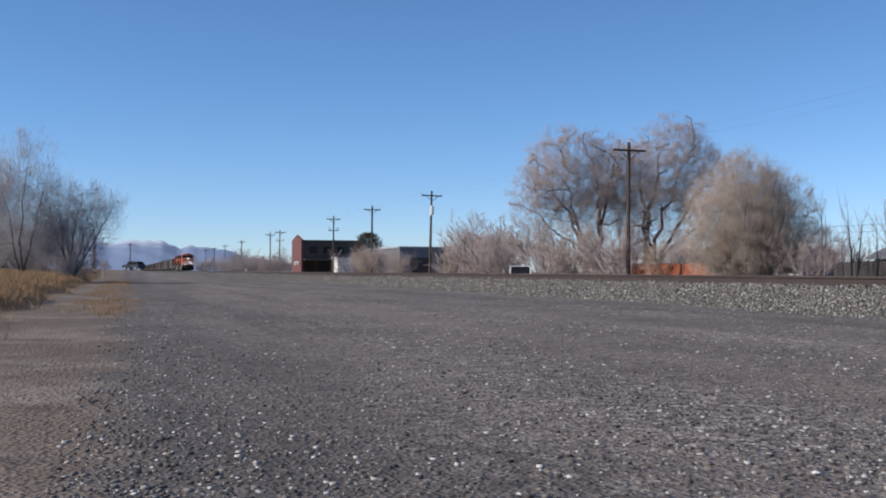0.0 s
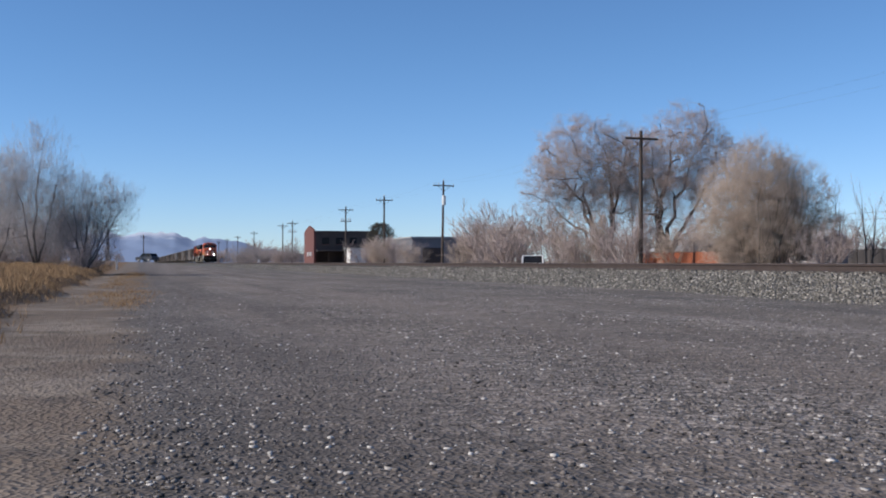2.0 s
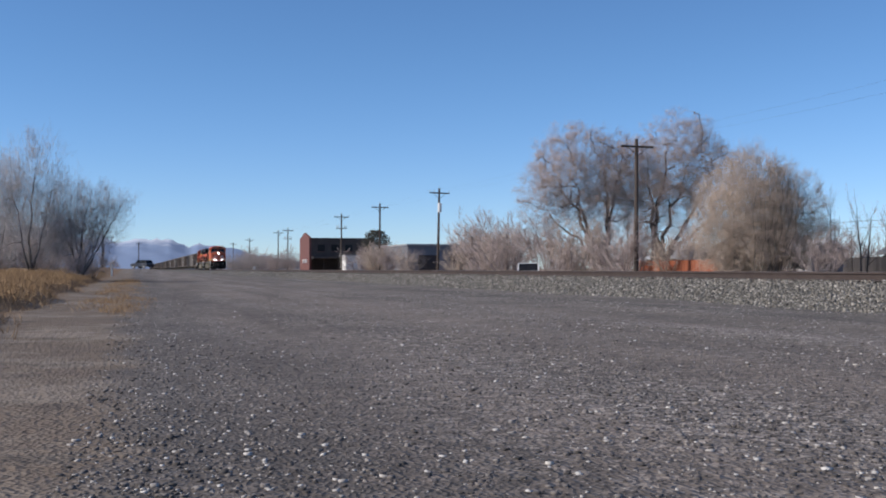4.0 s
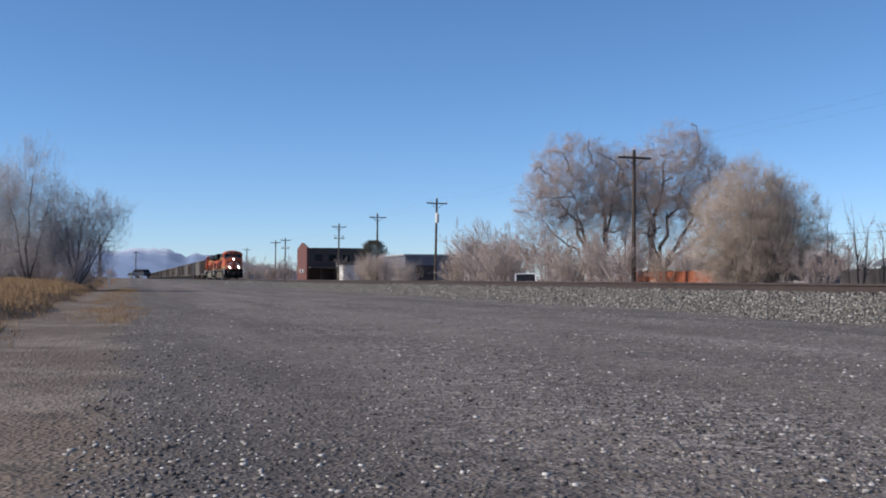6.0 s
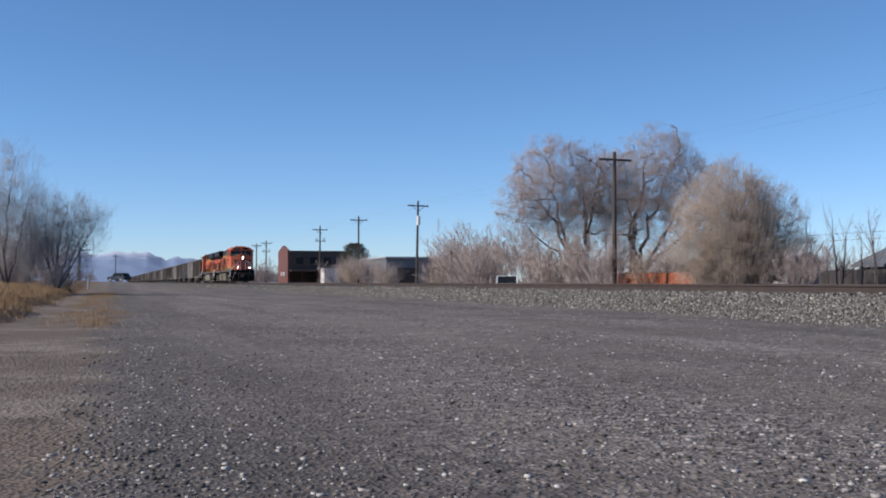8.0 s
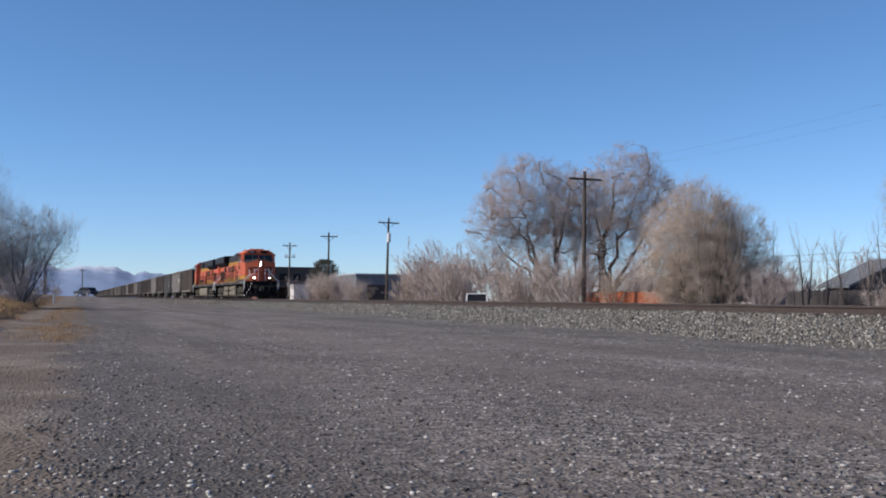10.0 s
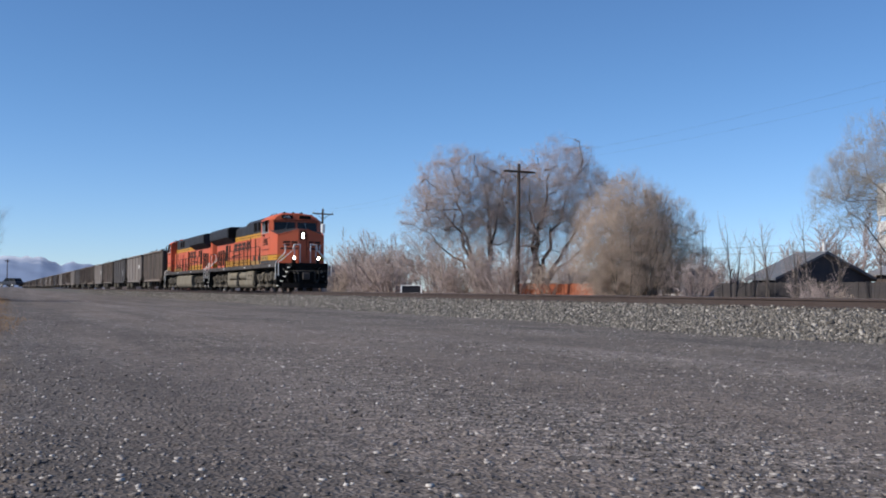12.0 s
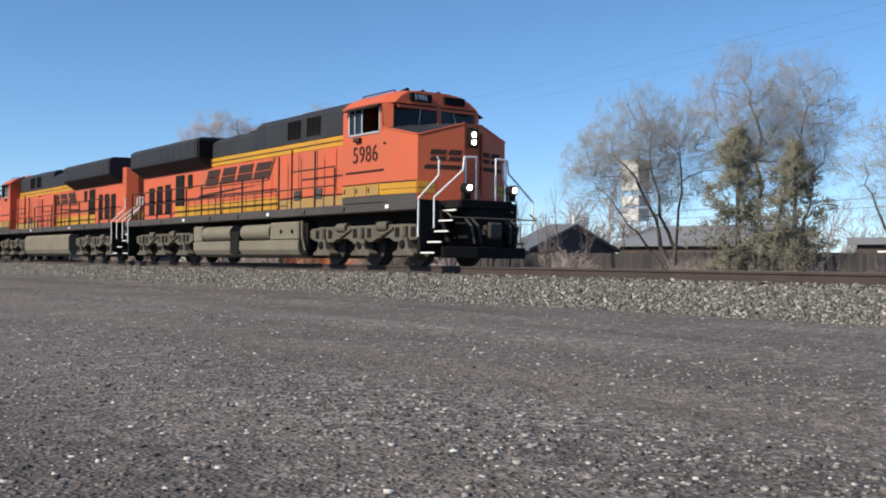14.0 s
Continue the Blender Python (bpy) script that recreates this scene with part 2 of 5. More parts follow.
def rod(bm, p0, p1, r0, r1=None, sides=8):
    p0, p1 = Vector(p0), Vector(p1)
    r1 = r0 if r1 is None else r1
    q = (p1 - p0).to_track_quat("Z", "Y").to_matrix()
    rings = []
    for p, r in ((p0, r0), (p1, r1)):
        rings.append([bm.verts.new(p + q @ Vector((r * math.cos(k * math.tau / sides), r * math.sin(k * math.tau / sides), 0))) for k in range(sides)])
    for k in range(sides):
        bm.faces.new((rings[0][k], rings[0][(k + 1) % sides], rings[1][(k + 1) % sides], rings[1][k]))
    bm.faces.new(rings[0][::-1])
    bm.faces.new(rings[1])
    return bm


def pipe(bm, points, r, sides=6):
    for a, b in zip(points, points[1:]):
        rod(bm, a, b, r, r, sides)
    return bm


def tubes(name, P0, P1, R0, R1, material, parent=None, label="", sides=3, tips=None):
    """Many thin tapered tubes in one mesh; those marked in tips end in a point."""
    P0, P1, R0, R1 = (np.asarray(a, float) for a in (P0, P1, R0, R1))
    tips = np.zeros(len(P0), bool) if tips is None else np.asarray(tips, bool)
    order = np.argsort(tips, kind="stable")
    P0, P1, R0, R1 = P0[order], P1[order], R0[order], R1[order]
    n = int((~tips).sum())
    m = len(P0) - n
    d = P1 - P0
    d /= np.linalg.norm(d, axis=1)[:, None] + 1e-9
    ref = np.where(np.abs(d[:, 2:3]) > 0.9, np.array([[1.0, 0, 0]]), np.array([[0, 0, 1.0]]))
    u = np.cross(d, ref)
    u /= np.linalg.norm(u, axis=1)[:, None]
    v = np.cross(d, u)
    V = np.zeros((n, 2 * sides, 3))
    C = np.zeros((m, 4, 3))
    for k in range(sides):
        a = k * math.tau / sides
        o = u * math.cos(a) + v * math.sin(a)
        V[:, k] = (P0 + o * R0[:, None])[:n]
        V[:, sides + k] = (P1 + o * R1[:, None])[:n]
    for k in range(3):
        a = k * math.tau / 3
        C[:, k] = (P0 + (u * math.cos(a) + v * math.sin(a)) * R0[:, None])[n:]
    C[:, 3] = P1[n:]
    base = (np.arange(n) * 2 * sides)[:, None]
    F = np.concatenate([base + np.array([k, (k + 1) % sides, sides + (k + 1) % sides, sides + k]) for k in range(sides)])
    base = (2 * sides * n + np.arange(m) * 4)[:, None]
    G = np.concatenate([base + np.array([k, (k + 1) % 3, 3]) for k in range(3)])
    me = bpy.data.meshes.new(name)
    me.vertices.add(n * 2 * sides + m * 4)
    me.vertices.foreach_set("co", np.concatenate([V.reshape(-1), C.reshape(-1)]))
    me.loops.add(F.size + G.size)
    me.loops.foreach_set("vertex_index", np.concatenate([F.reshape(-1), G.reshape(-1)]).astype(np.int32))
    me.polygons.add(len(F) + len(G))
    me.polygons.foreach_set("loop_start", np.concatenate([np.arange(len(F)) * 4, F.size + np.arange(len(G)) * 3]).astype(np.int32))
    me.update(calc_edges=True)
    return link_mesh(name, me, material, parent, label)


def boulders(name, C, S, material, rng, flat=1.0):
    """Many small angular stones in one mesh: centres C, sizes S."""
    n = len(C)
    cube = np.array([[x, y, z] for x in (-1, 1) for y in (-1, 1) for z in (-1, 1)], float)
    V = cube[None] * rng.uniform(0.45, 1.0, (n, 8, 3)) * (S[:, None, None] * rng.uniform(0.35, 0.6, (n, 1, 3)))
    V[..., 2] *= flat
    a = rng.uniform(0, math.tau, n)
    b = rng.uniform(-0.5, 0.5, n) * flat
    ca, sa, cb, sb = np.cos(a)[:, None], np.sin(a)[:, None], np.cos(b)[:, None], np.sin(b)[:, None]
    x, y, z = V[..., 0].copy(), V[..., 1].copy(), V[..., 2].copy()
    y, z = y * cb - z * sb, y * sb + z * cb
    V[..., 0], V[..., 1], V[..., 2] = x * ca - y * sa, x * sa + y * ca, z
    V += C[:, None, :]
    q = np.array([[0, 1, 3, 2], [4, 6, 7, 5], [0, 4, 5, 1], [2, 3, 7, 6], [0, 2, 6, 4], [1, 5, 7, 3]])
    F = (np.arange(n)[:, None, None] * 8 + q[None]).reshape(-1, 4)
    me = bpy.data.meshes.new(name)
    me.vertices.add(n * 8)
    me.vertices.foreach_set("co", V.reshape(-1))
    me.loops.add(F.size)
    me.loops.foreach_set("vertex_index", F.reshape(-1).astype(np.int32))
    me.polygons.add(len(F))
    me.polygons.foreach_set("loop_start", (np.arange(len(F)) * 4).astype(np.int32))
    me.update(calc_edges=True)
    return link_mesh(name, me, material)


# ---- ground ----
TRACK_X, RAIL_Z, TOE_X = 15.65, 0.62, 11.6


def smooth01(t):
    t = np.clip(t, 0, 1)
    return t * t * (3 - 2 * t)


def ground_z(x, y):
    """The lot is level, rises a little far along the line, and lies lower beyond the rails."""
    x, y = np.asarray(x, float), np.asarray(y, float)
    z = 0.85 * smooth01((y - 70) / 160) * smooth01((9 - x) / 7)
    z = z - 0.45 * smooth01((x - 18.5) / 3)
    edge = -1.6 + 0.28 * np.sin(y * 0.55 + 1.0) + 0.16 * np.sin(y * 1.3) - 0.012 * y
    z = z + 0.26 * smooth01((edge - x) / 0.5) + 0.1 * smooth01((edge - 0.7 - x) / 2.0)     # grassy bank with a worn edge
    strip = smooth01((0.3 - x) / 0.5) * smooth01((x - edge) / 0.3) * smooth01((90 - y) / 30)
    z = z + strip * 0.014 * (np.sin(1.9 * y + 3 * x) * np.sin(0.7 * y - 2.2 * x) + 0.5 * np.sin(3.7 * y) * np.sin(4.1 * x + y))
    near = smooth01((160 - np.hypot(x, y)) / 60)
    z = z + near * (0.018 * np.sin(x * 0.9 + 0.3 * np.sin(y * 0.5)) * np.sin(y * 0.37 + x * 0.2) + 0.008 * np.sin(2.3 * x + y * 0.6))
    return z


def build_ground():
    def axis(near, step, far, grow):
        a = [0.0]
        while a[-1] < far:
            a.append(a[-1] + (step if a[-1] < near else (a[-1] - near) * grow + step))
        return np.array(a)
    half = axis(5, 0.25, 4800, 0.06)
    xs = np.concatenate([-half[:0:-1], half])
    half = axis(60, 0.6, 4800, 0.1)
    ys = np.concatenate([-axis(10, 1.0, 4800, 0.25)[:0:-1], half])
    X, Y = np.meshgrid(xs, ys)
    Z = ground_z(X, Y)
    n, k = X.shape
    V = np.stack([X, Y, Z], -1).reshape(-1, 3)
    i = np.arange(n * k).reshape(n, k)
    F = np.stack([i[:-1, :-1], i[:-1, 1:], i[1:, 1:], i[1:, :-1]], -1).reshape(-1, 4)
    ob = solid("ground", V.tolist(), F.tolist(), M_GROUND, smooth=True)
    tagged(ob, "grey gravel lot with a bare earth verge and dry field", "ground", kind="structure")


def loose_gravel():
    rng = np.random.default_rng(4)
    n = 80000
    r = 2.2 + 30 * rng.random(n) ** 1.25
    a = np.radians(rng.uniform(-8, 66, n))
    x, y = r * np.sin(a), r * np.cos(a)
    lane = 0.5 + 0.5 * np.sin(x * 2.2 + 0.7 * np.sin(y * 0.16) + 1.1)     # wheel lanes swept bare, windrows between them
    keep = (x > -0.25) & (x < TOE_X) & (rng.random(n) < 0.35 + 0.65 * lane)
    x, y = x[keep], y[keep]
    s = np.exp(rng.normal(math.log(0.0125), 0.5, len(x))).clip(0.005, 0.034)
    ob = boulders("loose_gravel", np.stack([x, y, ground_z(x, y) + s * 0.03], -1), s, M_STONE, rng, 0.55)
    tagged(ob, "loose grey and pale stones scattered on the gravel lot", "gravel", kind="stuff")


BED = [(TOE_X - 0.3, -0.06), (TOE_X + 0.15, 0.05), (13.75, 0.35), (14.1, 0.38), (14.5, 0.42), (16.8, 0.42), (17.2, 0.38), (17.55, 0.35), (19.7, -0.2), (20.0, -0.6)]


def build_track():
    bm = bmesh.new()
    prism(bm, BED, "y", -150, 1100)
    ob = part("ballast_bed", bm, M_BALLAST_BED)
    tagged(ob, "raised bed of grey crushed stone under the rails", "track bed", kind="structure")
    rng = np.random.default_rng(9)
    bx, bz = [p[0] for p in BED], [p[1] for p in BED]
    def strew(n, x0, x1, y0, y1, bend, size):
        x = rng.uniform(x0, x1, n)
        y = y0 + (y1 - y0) * rng.random(n) ** bend
        s = np.exp(rng.normal(math.log(size), 0.3, n)).clip(0.02, 0.12)
        return np.stack([x, y, np.interp(x, bx, bz) + s * 0.1], -1), s
    a, b, c = strew(38000, TOE_X - 0.35, 14.0, 6, 75, 1.5, 0.041), strew(5000, 14.0, 14.7, 6, 60, 1.4, 0.045), strew(5000, TOE_X - 0.2, 14.0, 75, 180, 1.5, 0.06)
    ob = boulders("ballast_stones", np.concatenate([a[0], b[0], c[0]]), np.concatenate([a[1], b[1], c[1]]), M_BALLAST, rng)
    tagged(ob, "crushed grey ballast stones on the track shoulder", "ballast", kind="stuff")
    # rails: head, web and foot
    prof = [(-0.075, 0), (0.075, 0), (0.075, 0.012), (0.012, 0.03), (0.012, 0.125), (0.036, 0.135), (0.036, 0.168), (0.028, 0.175), (-0.028, 0.175), (-0.036, 0.168), (-0.036, 0.135), (-0.012, 0.125), (-0.012, 0.03), (-0.075, 0.012)]
    for side in (-1, 1):
        x = TRACK_X + side * 0.755
        rail = thing("rail", "rust-brown steel rail with a polished head, on timber ties", "rail", (x, 0, RAIL_Z - 0.175), kind="structure")
        bm = bmesh.new()
        prism(bm, prof, "y", -150, 1100)
        part("rail_section", bm, M_RAIL, rail)
        bm = bmesh.new()
        box(bm, (-0.027, -150, 0.1752), (0.027, 1100, 0.177))
        part("running_surface", bm, M_RAILTOP, rail, "bright worn running surface")
    ties = thing("railway_ties", "dark creosoted timber ties sunk in ballast", "railway ties", (TRACK_X, 0, RAIL_Z - 0.175), kind="structure")
    bm = bmesh.new()
    box(bm, (-1.3, -0.115, -0.17), (1.3, 0.115, -0.004), 0.01)
    first = part("tie", bm, M_TIE, ties)
    first.location = (0, 2.0, 0)
    for k in range(1, 230):
        o = new("tie", first.data)
        o.parent = ties
        o.matrix_basis = pose(random.uniform(-0.04, 0.04), 2.0 + k * 0.53, random.uniform(-0.01, 0.004), 0, 0, random.uniform(-0.7, 0.7))


def dry_grass():
    rng = np.random.default_rng(12)
    n = 62000
    y = 8 + 112 * rng.random(n) ** 1.5
    edge = -1.75 + 0.28 * np.sin(y * 0.55 + 1.0) + 0.16 * np.sin(y * 1.3) - 0.012 * y
    x = edge + 0.25 * rng.normal(0, 1, n) * (rng.random(n) < 0.25) - 10 * rng.random(n) ** 1.5 + 0.12 * np.sin(y * 7) + 0.1 * np.sin(y * 17)
    # low tufts stand in patches on the bare strip
    heart_y = np.concatenate([rng.uniform(16, 26, 12), rng.uniform(20, 75, 70)])
    heart_x = np.concatenate([rng.uniform(-0.5, 0.2, 12), rng.uniform(-1.1, 0.3, 70)])
    pick = rng.integers(0, len(heart_y), 5600)
    y2 = heart_y[pick] + rng.normal(0, 0.9, 5600)
    x2 = heart_x[pick] + rng.normal(0, 0.16, 5600)
    h = np.concatenate([rng.uniform(0.15, 0.5, n) * np.clip(0.35 + (edge - x) * 0.6, 0.35, 1.0), rng.uniform(0.03, 0.13, 5600)])
    x, y = np.concatenate([x, x2]), np.concatenate([y, y2])
    p0 = np.stack([x, y, ground_z(x, y) - 0.02], -1)
    lean = rng.normal(0, 0.4, (len(x), 2)) * h[:, None]
    p1 = p0 + np.stack([lean[:, 0], lean[:, 1], h], -1)
    w = np.concatenate([np.full(n, 0.01), np.full(5600, 0.006)])
    ob = tubes("dry_grass", p0, p1, w, w * 0.3, M_STRAW, tips=np.ones(len(w), bool))
    tagged(ob, "straw-coloured dry grass along the earth verge", "grass", kind="stuff")


build_ground()
loose_gravel()
build_track()
dry_grass()


# ---- trees ----
def grow(rng, base, direction, length, radius, spec, level, out):
    """Adds a limb and its offshoots to out[level]; spec: per level (segments, wobble, lift, children, spread, shrink)."""
    segs, wob, lift, kids, spread, shrink, start = spec[level]
    p, d = np.array(base, float), np.array(direction, float)
    step = length / segs
    nodes = []
    for k in range(segs):
        d = d + rng.normal(0, wob, 3) + np.array([0, 0, lift])
        d /= np.linalg.norm(d)
        q = p + d * step
        r0, r1 = radius * (1 - 0.75 * k / segs), radius * (1 - 0.75 * (k + 1) / segs)
        out.append((level, p, q, r0, r1))
        nodes.append((p, q, d, r1))
        p = q
    if level + 1 < len(spec) and nodes:
        full = kids if isinstance(kids, int) else int(rng.integers(kids[0], kids[1] + 1))
        for _ in range(max(2, round(full * len(nodes) / segs))):
            f = start + (1 - start) * rng.random()
            i = min(int(f * segs), len(nodes) - 1)
            a, q, dd, r = nodes[i]
            pos = a + (q - a) * min(f * segs - i, 1.0)
            side = rng.normal(0, 1, 3)
            side -= dd * side.dot(dd)
            side /= np.linalg.norm(side)
            ang = radians(rng.normal(spread, spread * 0.25))
            nd = dd * math.cos(ang) + side * math.sin(ang)
            grow(rng, pos, nd, length * shrink * rng.uniform(0.7, 1.2) * (1.15 - 0.45 * f), max(r * 0.6, 0.004), spec, level + 1, out)


def tree_meshes(seed, stems, spec, wood_levels, min_r):
    """stems: (base, direction, length, radius)."""
    rng = np.random.default_rng(seed)
    out = []
    for b, d, l, r in stems:
        d = np.array(d, float)
        grow(rng, b, d / np.linalg.norm(d), l, r, spec, 0, out)
    res = []
    for want in (True, False):
        sel = [o for o in out if (o[0] < wood_levels) == want]
        res.append(([o[1] for o in sel], [o[2] for o in sel], [max(o[3], min_r) for o in sel], [max(o[4], min_r * 0.6) for o in sel], [o[0] == len(spec) - 1 for o in sel]))
    return res


def bare_tree(name, label, at, seed, stems, spec, wood_levels=2, min_r=0.008, twig=None, rz=0, category="tree"):
    wood, twigs = tree_meshes(seed, stems, spec, wood_levels, min_r)
    t = thing(name, label, category, at, rz)
    tubes("trunk", *wood[:4], M_BARK, t, sides=6)
    tubes("crown", *twigs[:4], twig or M_TWIG, t, "haze of fine leafless twigs", sides=3, tips=twigs[4])
    return t


def filled_tree(name, label, at, seed, stems, lobes, floor, limbs, branches, sprays, twig_len, twig_r, twig, limb_r=0.07, lift=0.5, crook=0.18):
    """A tree whose limbs reach out to fill its crown.
    stems: (base, tip, radius); lobes: rounded parts of the crown (x, y, z, radius, half height); limbs, branches: how many; sprays: twigs at each branch's end."""
    rng = np.random.default_rng(seed)
    room = np.zeros((200000, 3))
    thick = np.zeros(200000)
    count = 0
    wood, fine = ([], [], [], []), ([], [], [], [])
    def seg(out, a, b, ra, rb):
        for lst, v in zip(out, (a, b, ra, rb)):
            lst.append(v)
    def limb(out, p, tip, r0, r1, segs, bow, wob, free=0.0):
        nonlocal count
        p, tip = np.array(p, float), np.array(tip, float)
        length = np.linalg.norm(tip - p)
        mid = (p + tip) / 2 + rng.normal(0, bow * length, 3) + np.array([0, 0, 0.08 * length])
        prev, rp = p, r0
        for k in range(1, segs + 1):
            f = k / segs
            q = p * (1 - f) ** 2 + mid * 2 * f * (1 - f) + tip * f * f
            if k < segs:
                q = q + rng.normal(0, wob * length / segs, 3)
            r = r0 + (r1 - r0) * f ** 0.75
            seg(out, prev, q, rp, r)
            if f > free:
                room[count], thick[count] = q, r
                count += 1
            prev, rp = q, r
    def inside(n, hollow):
        vol = np.array([e[3] ** 2 * e[4] for e in lobes])
        pick = rng.choice(len(lobes), n * 3, p=vol / vol.sum())
        d = rng.normal(0, 1, (n * 3, 3))
        d /= np.linalg.norm(d, axis=1)[:, None]
        E = np.array(lobes)[pick]
        rad = rng.random(n * 3) ** hollow * (1 + 0.07 * rng.normal(0, 1, n * 3))
        P = E[:, :3] + d * rad[:, None] * np.stack([E[:, 3], E[:, 3], E[:, 4]], -1)
        return P[P[:, 2] > floor][:n]
    for b, tip, r in stems:
        b, tip = np.array(b, float), np.array(tip, float)
        limb(wood, b, b + (tip - b) * 0.9, r, r * 0.07, 10, 0.06, crook, 0.25)
    def reach(n, hollow, out, r0, r1, segs, bow):
        P = inside(n, hollow)
        d = np.array([np.min(np.sum((room[:count] - p) ** 2, 1)) for p in P])
        for p in P[np.argsort(d)]:
            away = np.sum((room[:count] - p) ** 2, 1) + 1.5 * np.maximum(0, room[:count, 2] - p[2]) ** 2
            k = int(np.argmin(away))
            limb(out, room[k], p, min(r0, thick[k] * 0.8), r1, segs, bow, 0.16)
        return P
    reach(limbs, 0.45, wood, limb_r, limb_r * 0.3, 5, 0.13)
    ends = reach(branches, 0.42, fine, limb_r * 0.35, twig_r * 1.2, 3, 0.12)
    heart = np.array([e[:3] for e in lobes])
    scale = np.array([e[3] for e in lobes])
    near = np.argmin(np.sum((ends[:, None] - heart[None]) ** 2, 2) / scale[None] ** 2, 1)
    out_dir = ends - heart[near]
    out_dir /= np.linalg.norm(out_dir, axis=1)[:, None] + 1e-6
    P0, P1 = [], []
    for _ in range(sprays):
        d = out_dir * 0.7 + rng.normal(0, 0.62, ends.shape) + np.array([0, 0, lift])
        d /= np.linalg.norm(d, axis=1)[:, None]
        a = ends + rng.normal(0, twig_len * 0.3, ends.shape)
        P0.append(a)
        P1.append(a + d * twig_len * rng.uniform(0.5, 1.3, (len(ends), 1)))
    P0, P1 = np.concatenate(P0), np.concatenate(P1)
    t = thing(name, label, "tree", at)
    tubes("trunk", *wood, M_BARK, t, sides=5)
    R = np.full(len(P0), twig_r)
    tips = np.concatenate([np.zeros(len(fine[0]), bool), np.ones(len(P0), bool)])
    tubes("crown", np.concatenate([fine[0], P0]), np.concatenate([fine[1], P1]), np.concatenate([fine[2], R]), np.concatenate([fine[3], R * 0.5]), twig, t, "haze of fine leafless twigs", sides=3, tips=tips)
    return t


def conifer(name, label, at, height, width, seed, material=None, clumps=270, dome=False):
    rng = np.random.default_rng(seed)
    t = thing(name, label, "tree", at)
    tubes("trunk", [(0, 0, 0), (0, 0, height * 0.5)], [(0, 0, height * 0.5), (0, 0, height * 0.97)], [0.16, 0.1], [0.1, 0.02], M_BARK, t, sides=6)
    f = rng.random(clumps) ** 0.8
    z = height * (0.06 + 0.94 * f)
    rad = width / 2 * np.minimum(1, (1.03 - f) * 1.6) ** 0.8 * (0.75 + 0.35 * np.sin(f * 23 + seed))
    if dome:
        rad = width / 2 * np.sqrt(np.clip(1 - ((f - 0.62) / 0.4) ** 2, 0.06, 1))
    a = rng.uniform(0, math.tau, clumps)
    rr = rad * np.sqrt(rng.random(clumps)) * rng.uniform(0.8, 1.25, clumps)
    c = np.stack([rr * np.cos(a), rr * np.sin(a), z], -1)
    P0, P1 = [], []
    for k in range(14):
        d = rng.normal(0, 1, (clumps, 3)) * 0.5 + np.stack([np.cos(a), np.sin(a), np.full(clumps, 0.5)], -1) * 0.6
        d /= np.linalg.norm(d, axis=1)[:, None]
        P0.append(c + rng.normal(0, 0.08, (clumps, 3)))
        P1.append(P0[-1] + d * rng.uniform(0.12, 0.38, (clumps, 1)))
    P0, P1 = np.concatenate(P0), np.concatenate(P1)
    tubes("crown", P0, P1, np.full(len(P0), 0.02), np.full(len(P0), 0.008), material or M_NEEDLE, t, "ragged sparse evergreen foliage", tips=np.ones(len(P0), bool))
    return t


#        segments wobble lift kids spread shrink start
BUSH = [(4, 0.1, 0.06, (6, 7), 27, 0.6, 0.1), (3, 0.12, 0.08, (5, 6), 30, 0.56, 0.1), (1, 0.15, 0.06, (4, 5), 32, 0.66, 0.1), (1, 0.15, 0.05, 0, 0, 0, 0)]
FARBUSH = [(3, 0.1, 0.06, (6, 7), 28, 0.6, 0.1), (2, 0.12, 0.08, (5, 6), 32, 0.6, 0.1), (1, 0.15, 0.06, (2, 2), 34, 0.7, 0.1), (1, 0.15, 0.05, 0, 0, 0, 0)]
LOW = -0.45

# across the line of sight, the big crowns spread along (-0.88, 0.47)
def across(u, v=0.0):
    return (-0.88 * u + 0.47 * v, 0.47 * u + 0.88 * v)


filled_tree("cottonwood_tree", "large old leafless cottonwood with heavy dark limbs", (46, 86.5, LOW), 31,
            [((0, 0, 0), (*across(-1.5), 13.8), 0.46), ((0.05, 0.05, 0.1), (*across(-6.0), 11.0), 0.34), ((-0.1, 0.05, 0.1), (*across(0.8), 13.4), 0.3), ((0.1, 0, 0.3), (*across(-4.2, 1), 12.6), 0.3), ((*across(0.1), 0.3), (*across(-7.6), 7.8), 0.28)],
            [(*across(-2.3), 11.0, 4.2, 4.4), (*across(1.4), 9.4, 3.2, 3.7), (*across(-5.2), 8.8, 3.3, 3.7), (*across(-1.0), 6.4, 3.8, 3.0)],
            3.6, 75, 1900, 20, 0.62, 0.0088, M_TWIG, 0.13, 0.25)
filled_tree("cottonwood_tree", "broad leafless cottonwood with arching dark limbs", (46 - 0.88 * 4.5, 86.5 + 0.47 * 4.5, LOW), 38,
            [((0, 0, 0), (*across(0.7), 13.2), 0.42), ((0.05, 0, 0.1), (*across(5.7), 11.2), 0.32), ((0, 0.05, 0.1), (*across(3.5, 1), 12.8), 0.3), ((-0.05, 0, 0.2), (*across(6.9), 7.6), 0.26), ((0, 0, 0.2), (*across(-1.9, -1), 13.2), 0.28)],
            [(*across(2.5), 10.0, 4.7, 4.7), (*across(-1.6), 9.8, 3.4, 3.9), (*across(5.5), 7.8, 3.1, 3.4), (*across(-0.5), 6.6, 3.6, 3.0)],
            3.6, 80, 2100, 20, 0.62, 0.0088, M_TWIG, 0.13, 0.25)
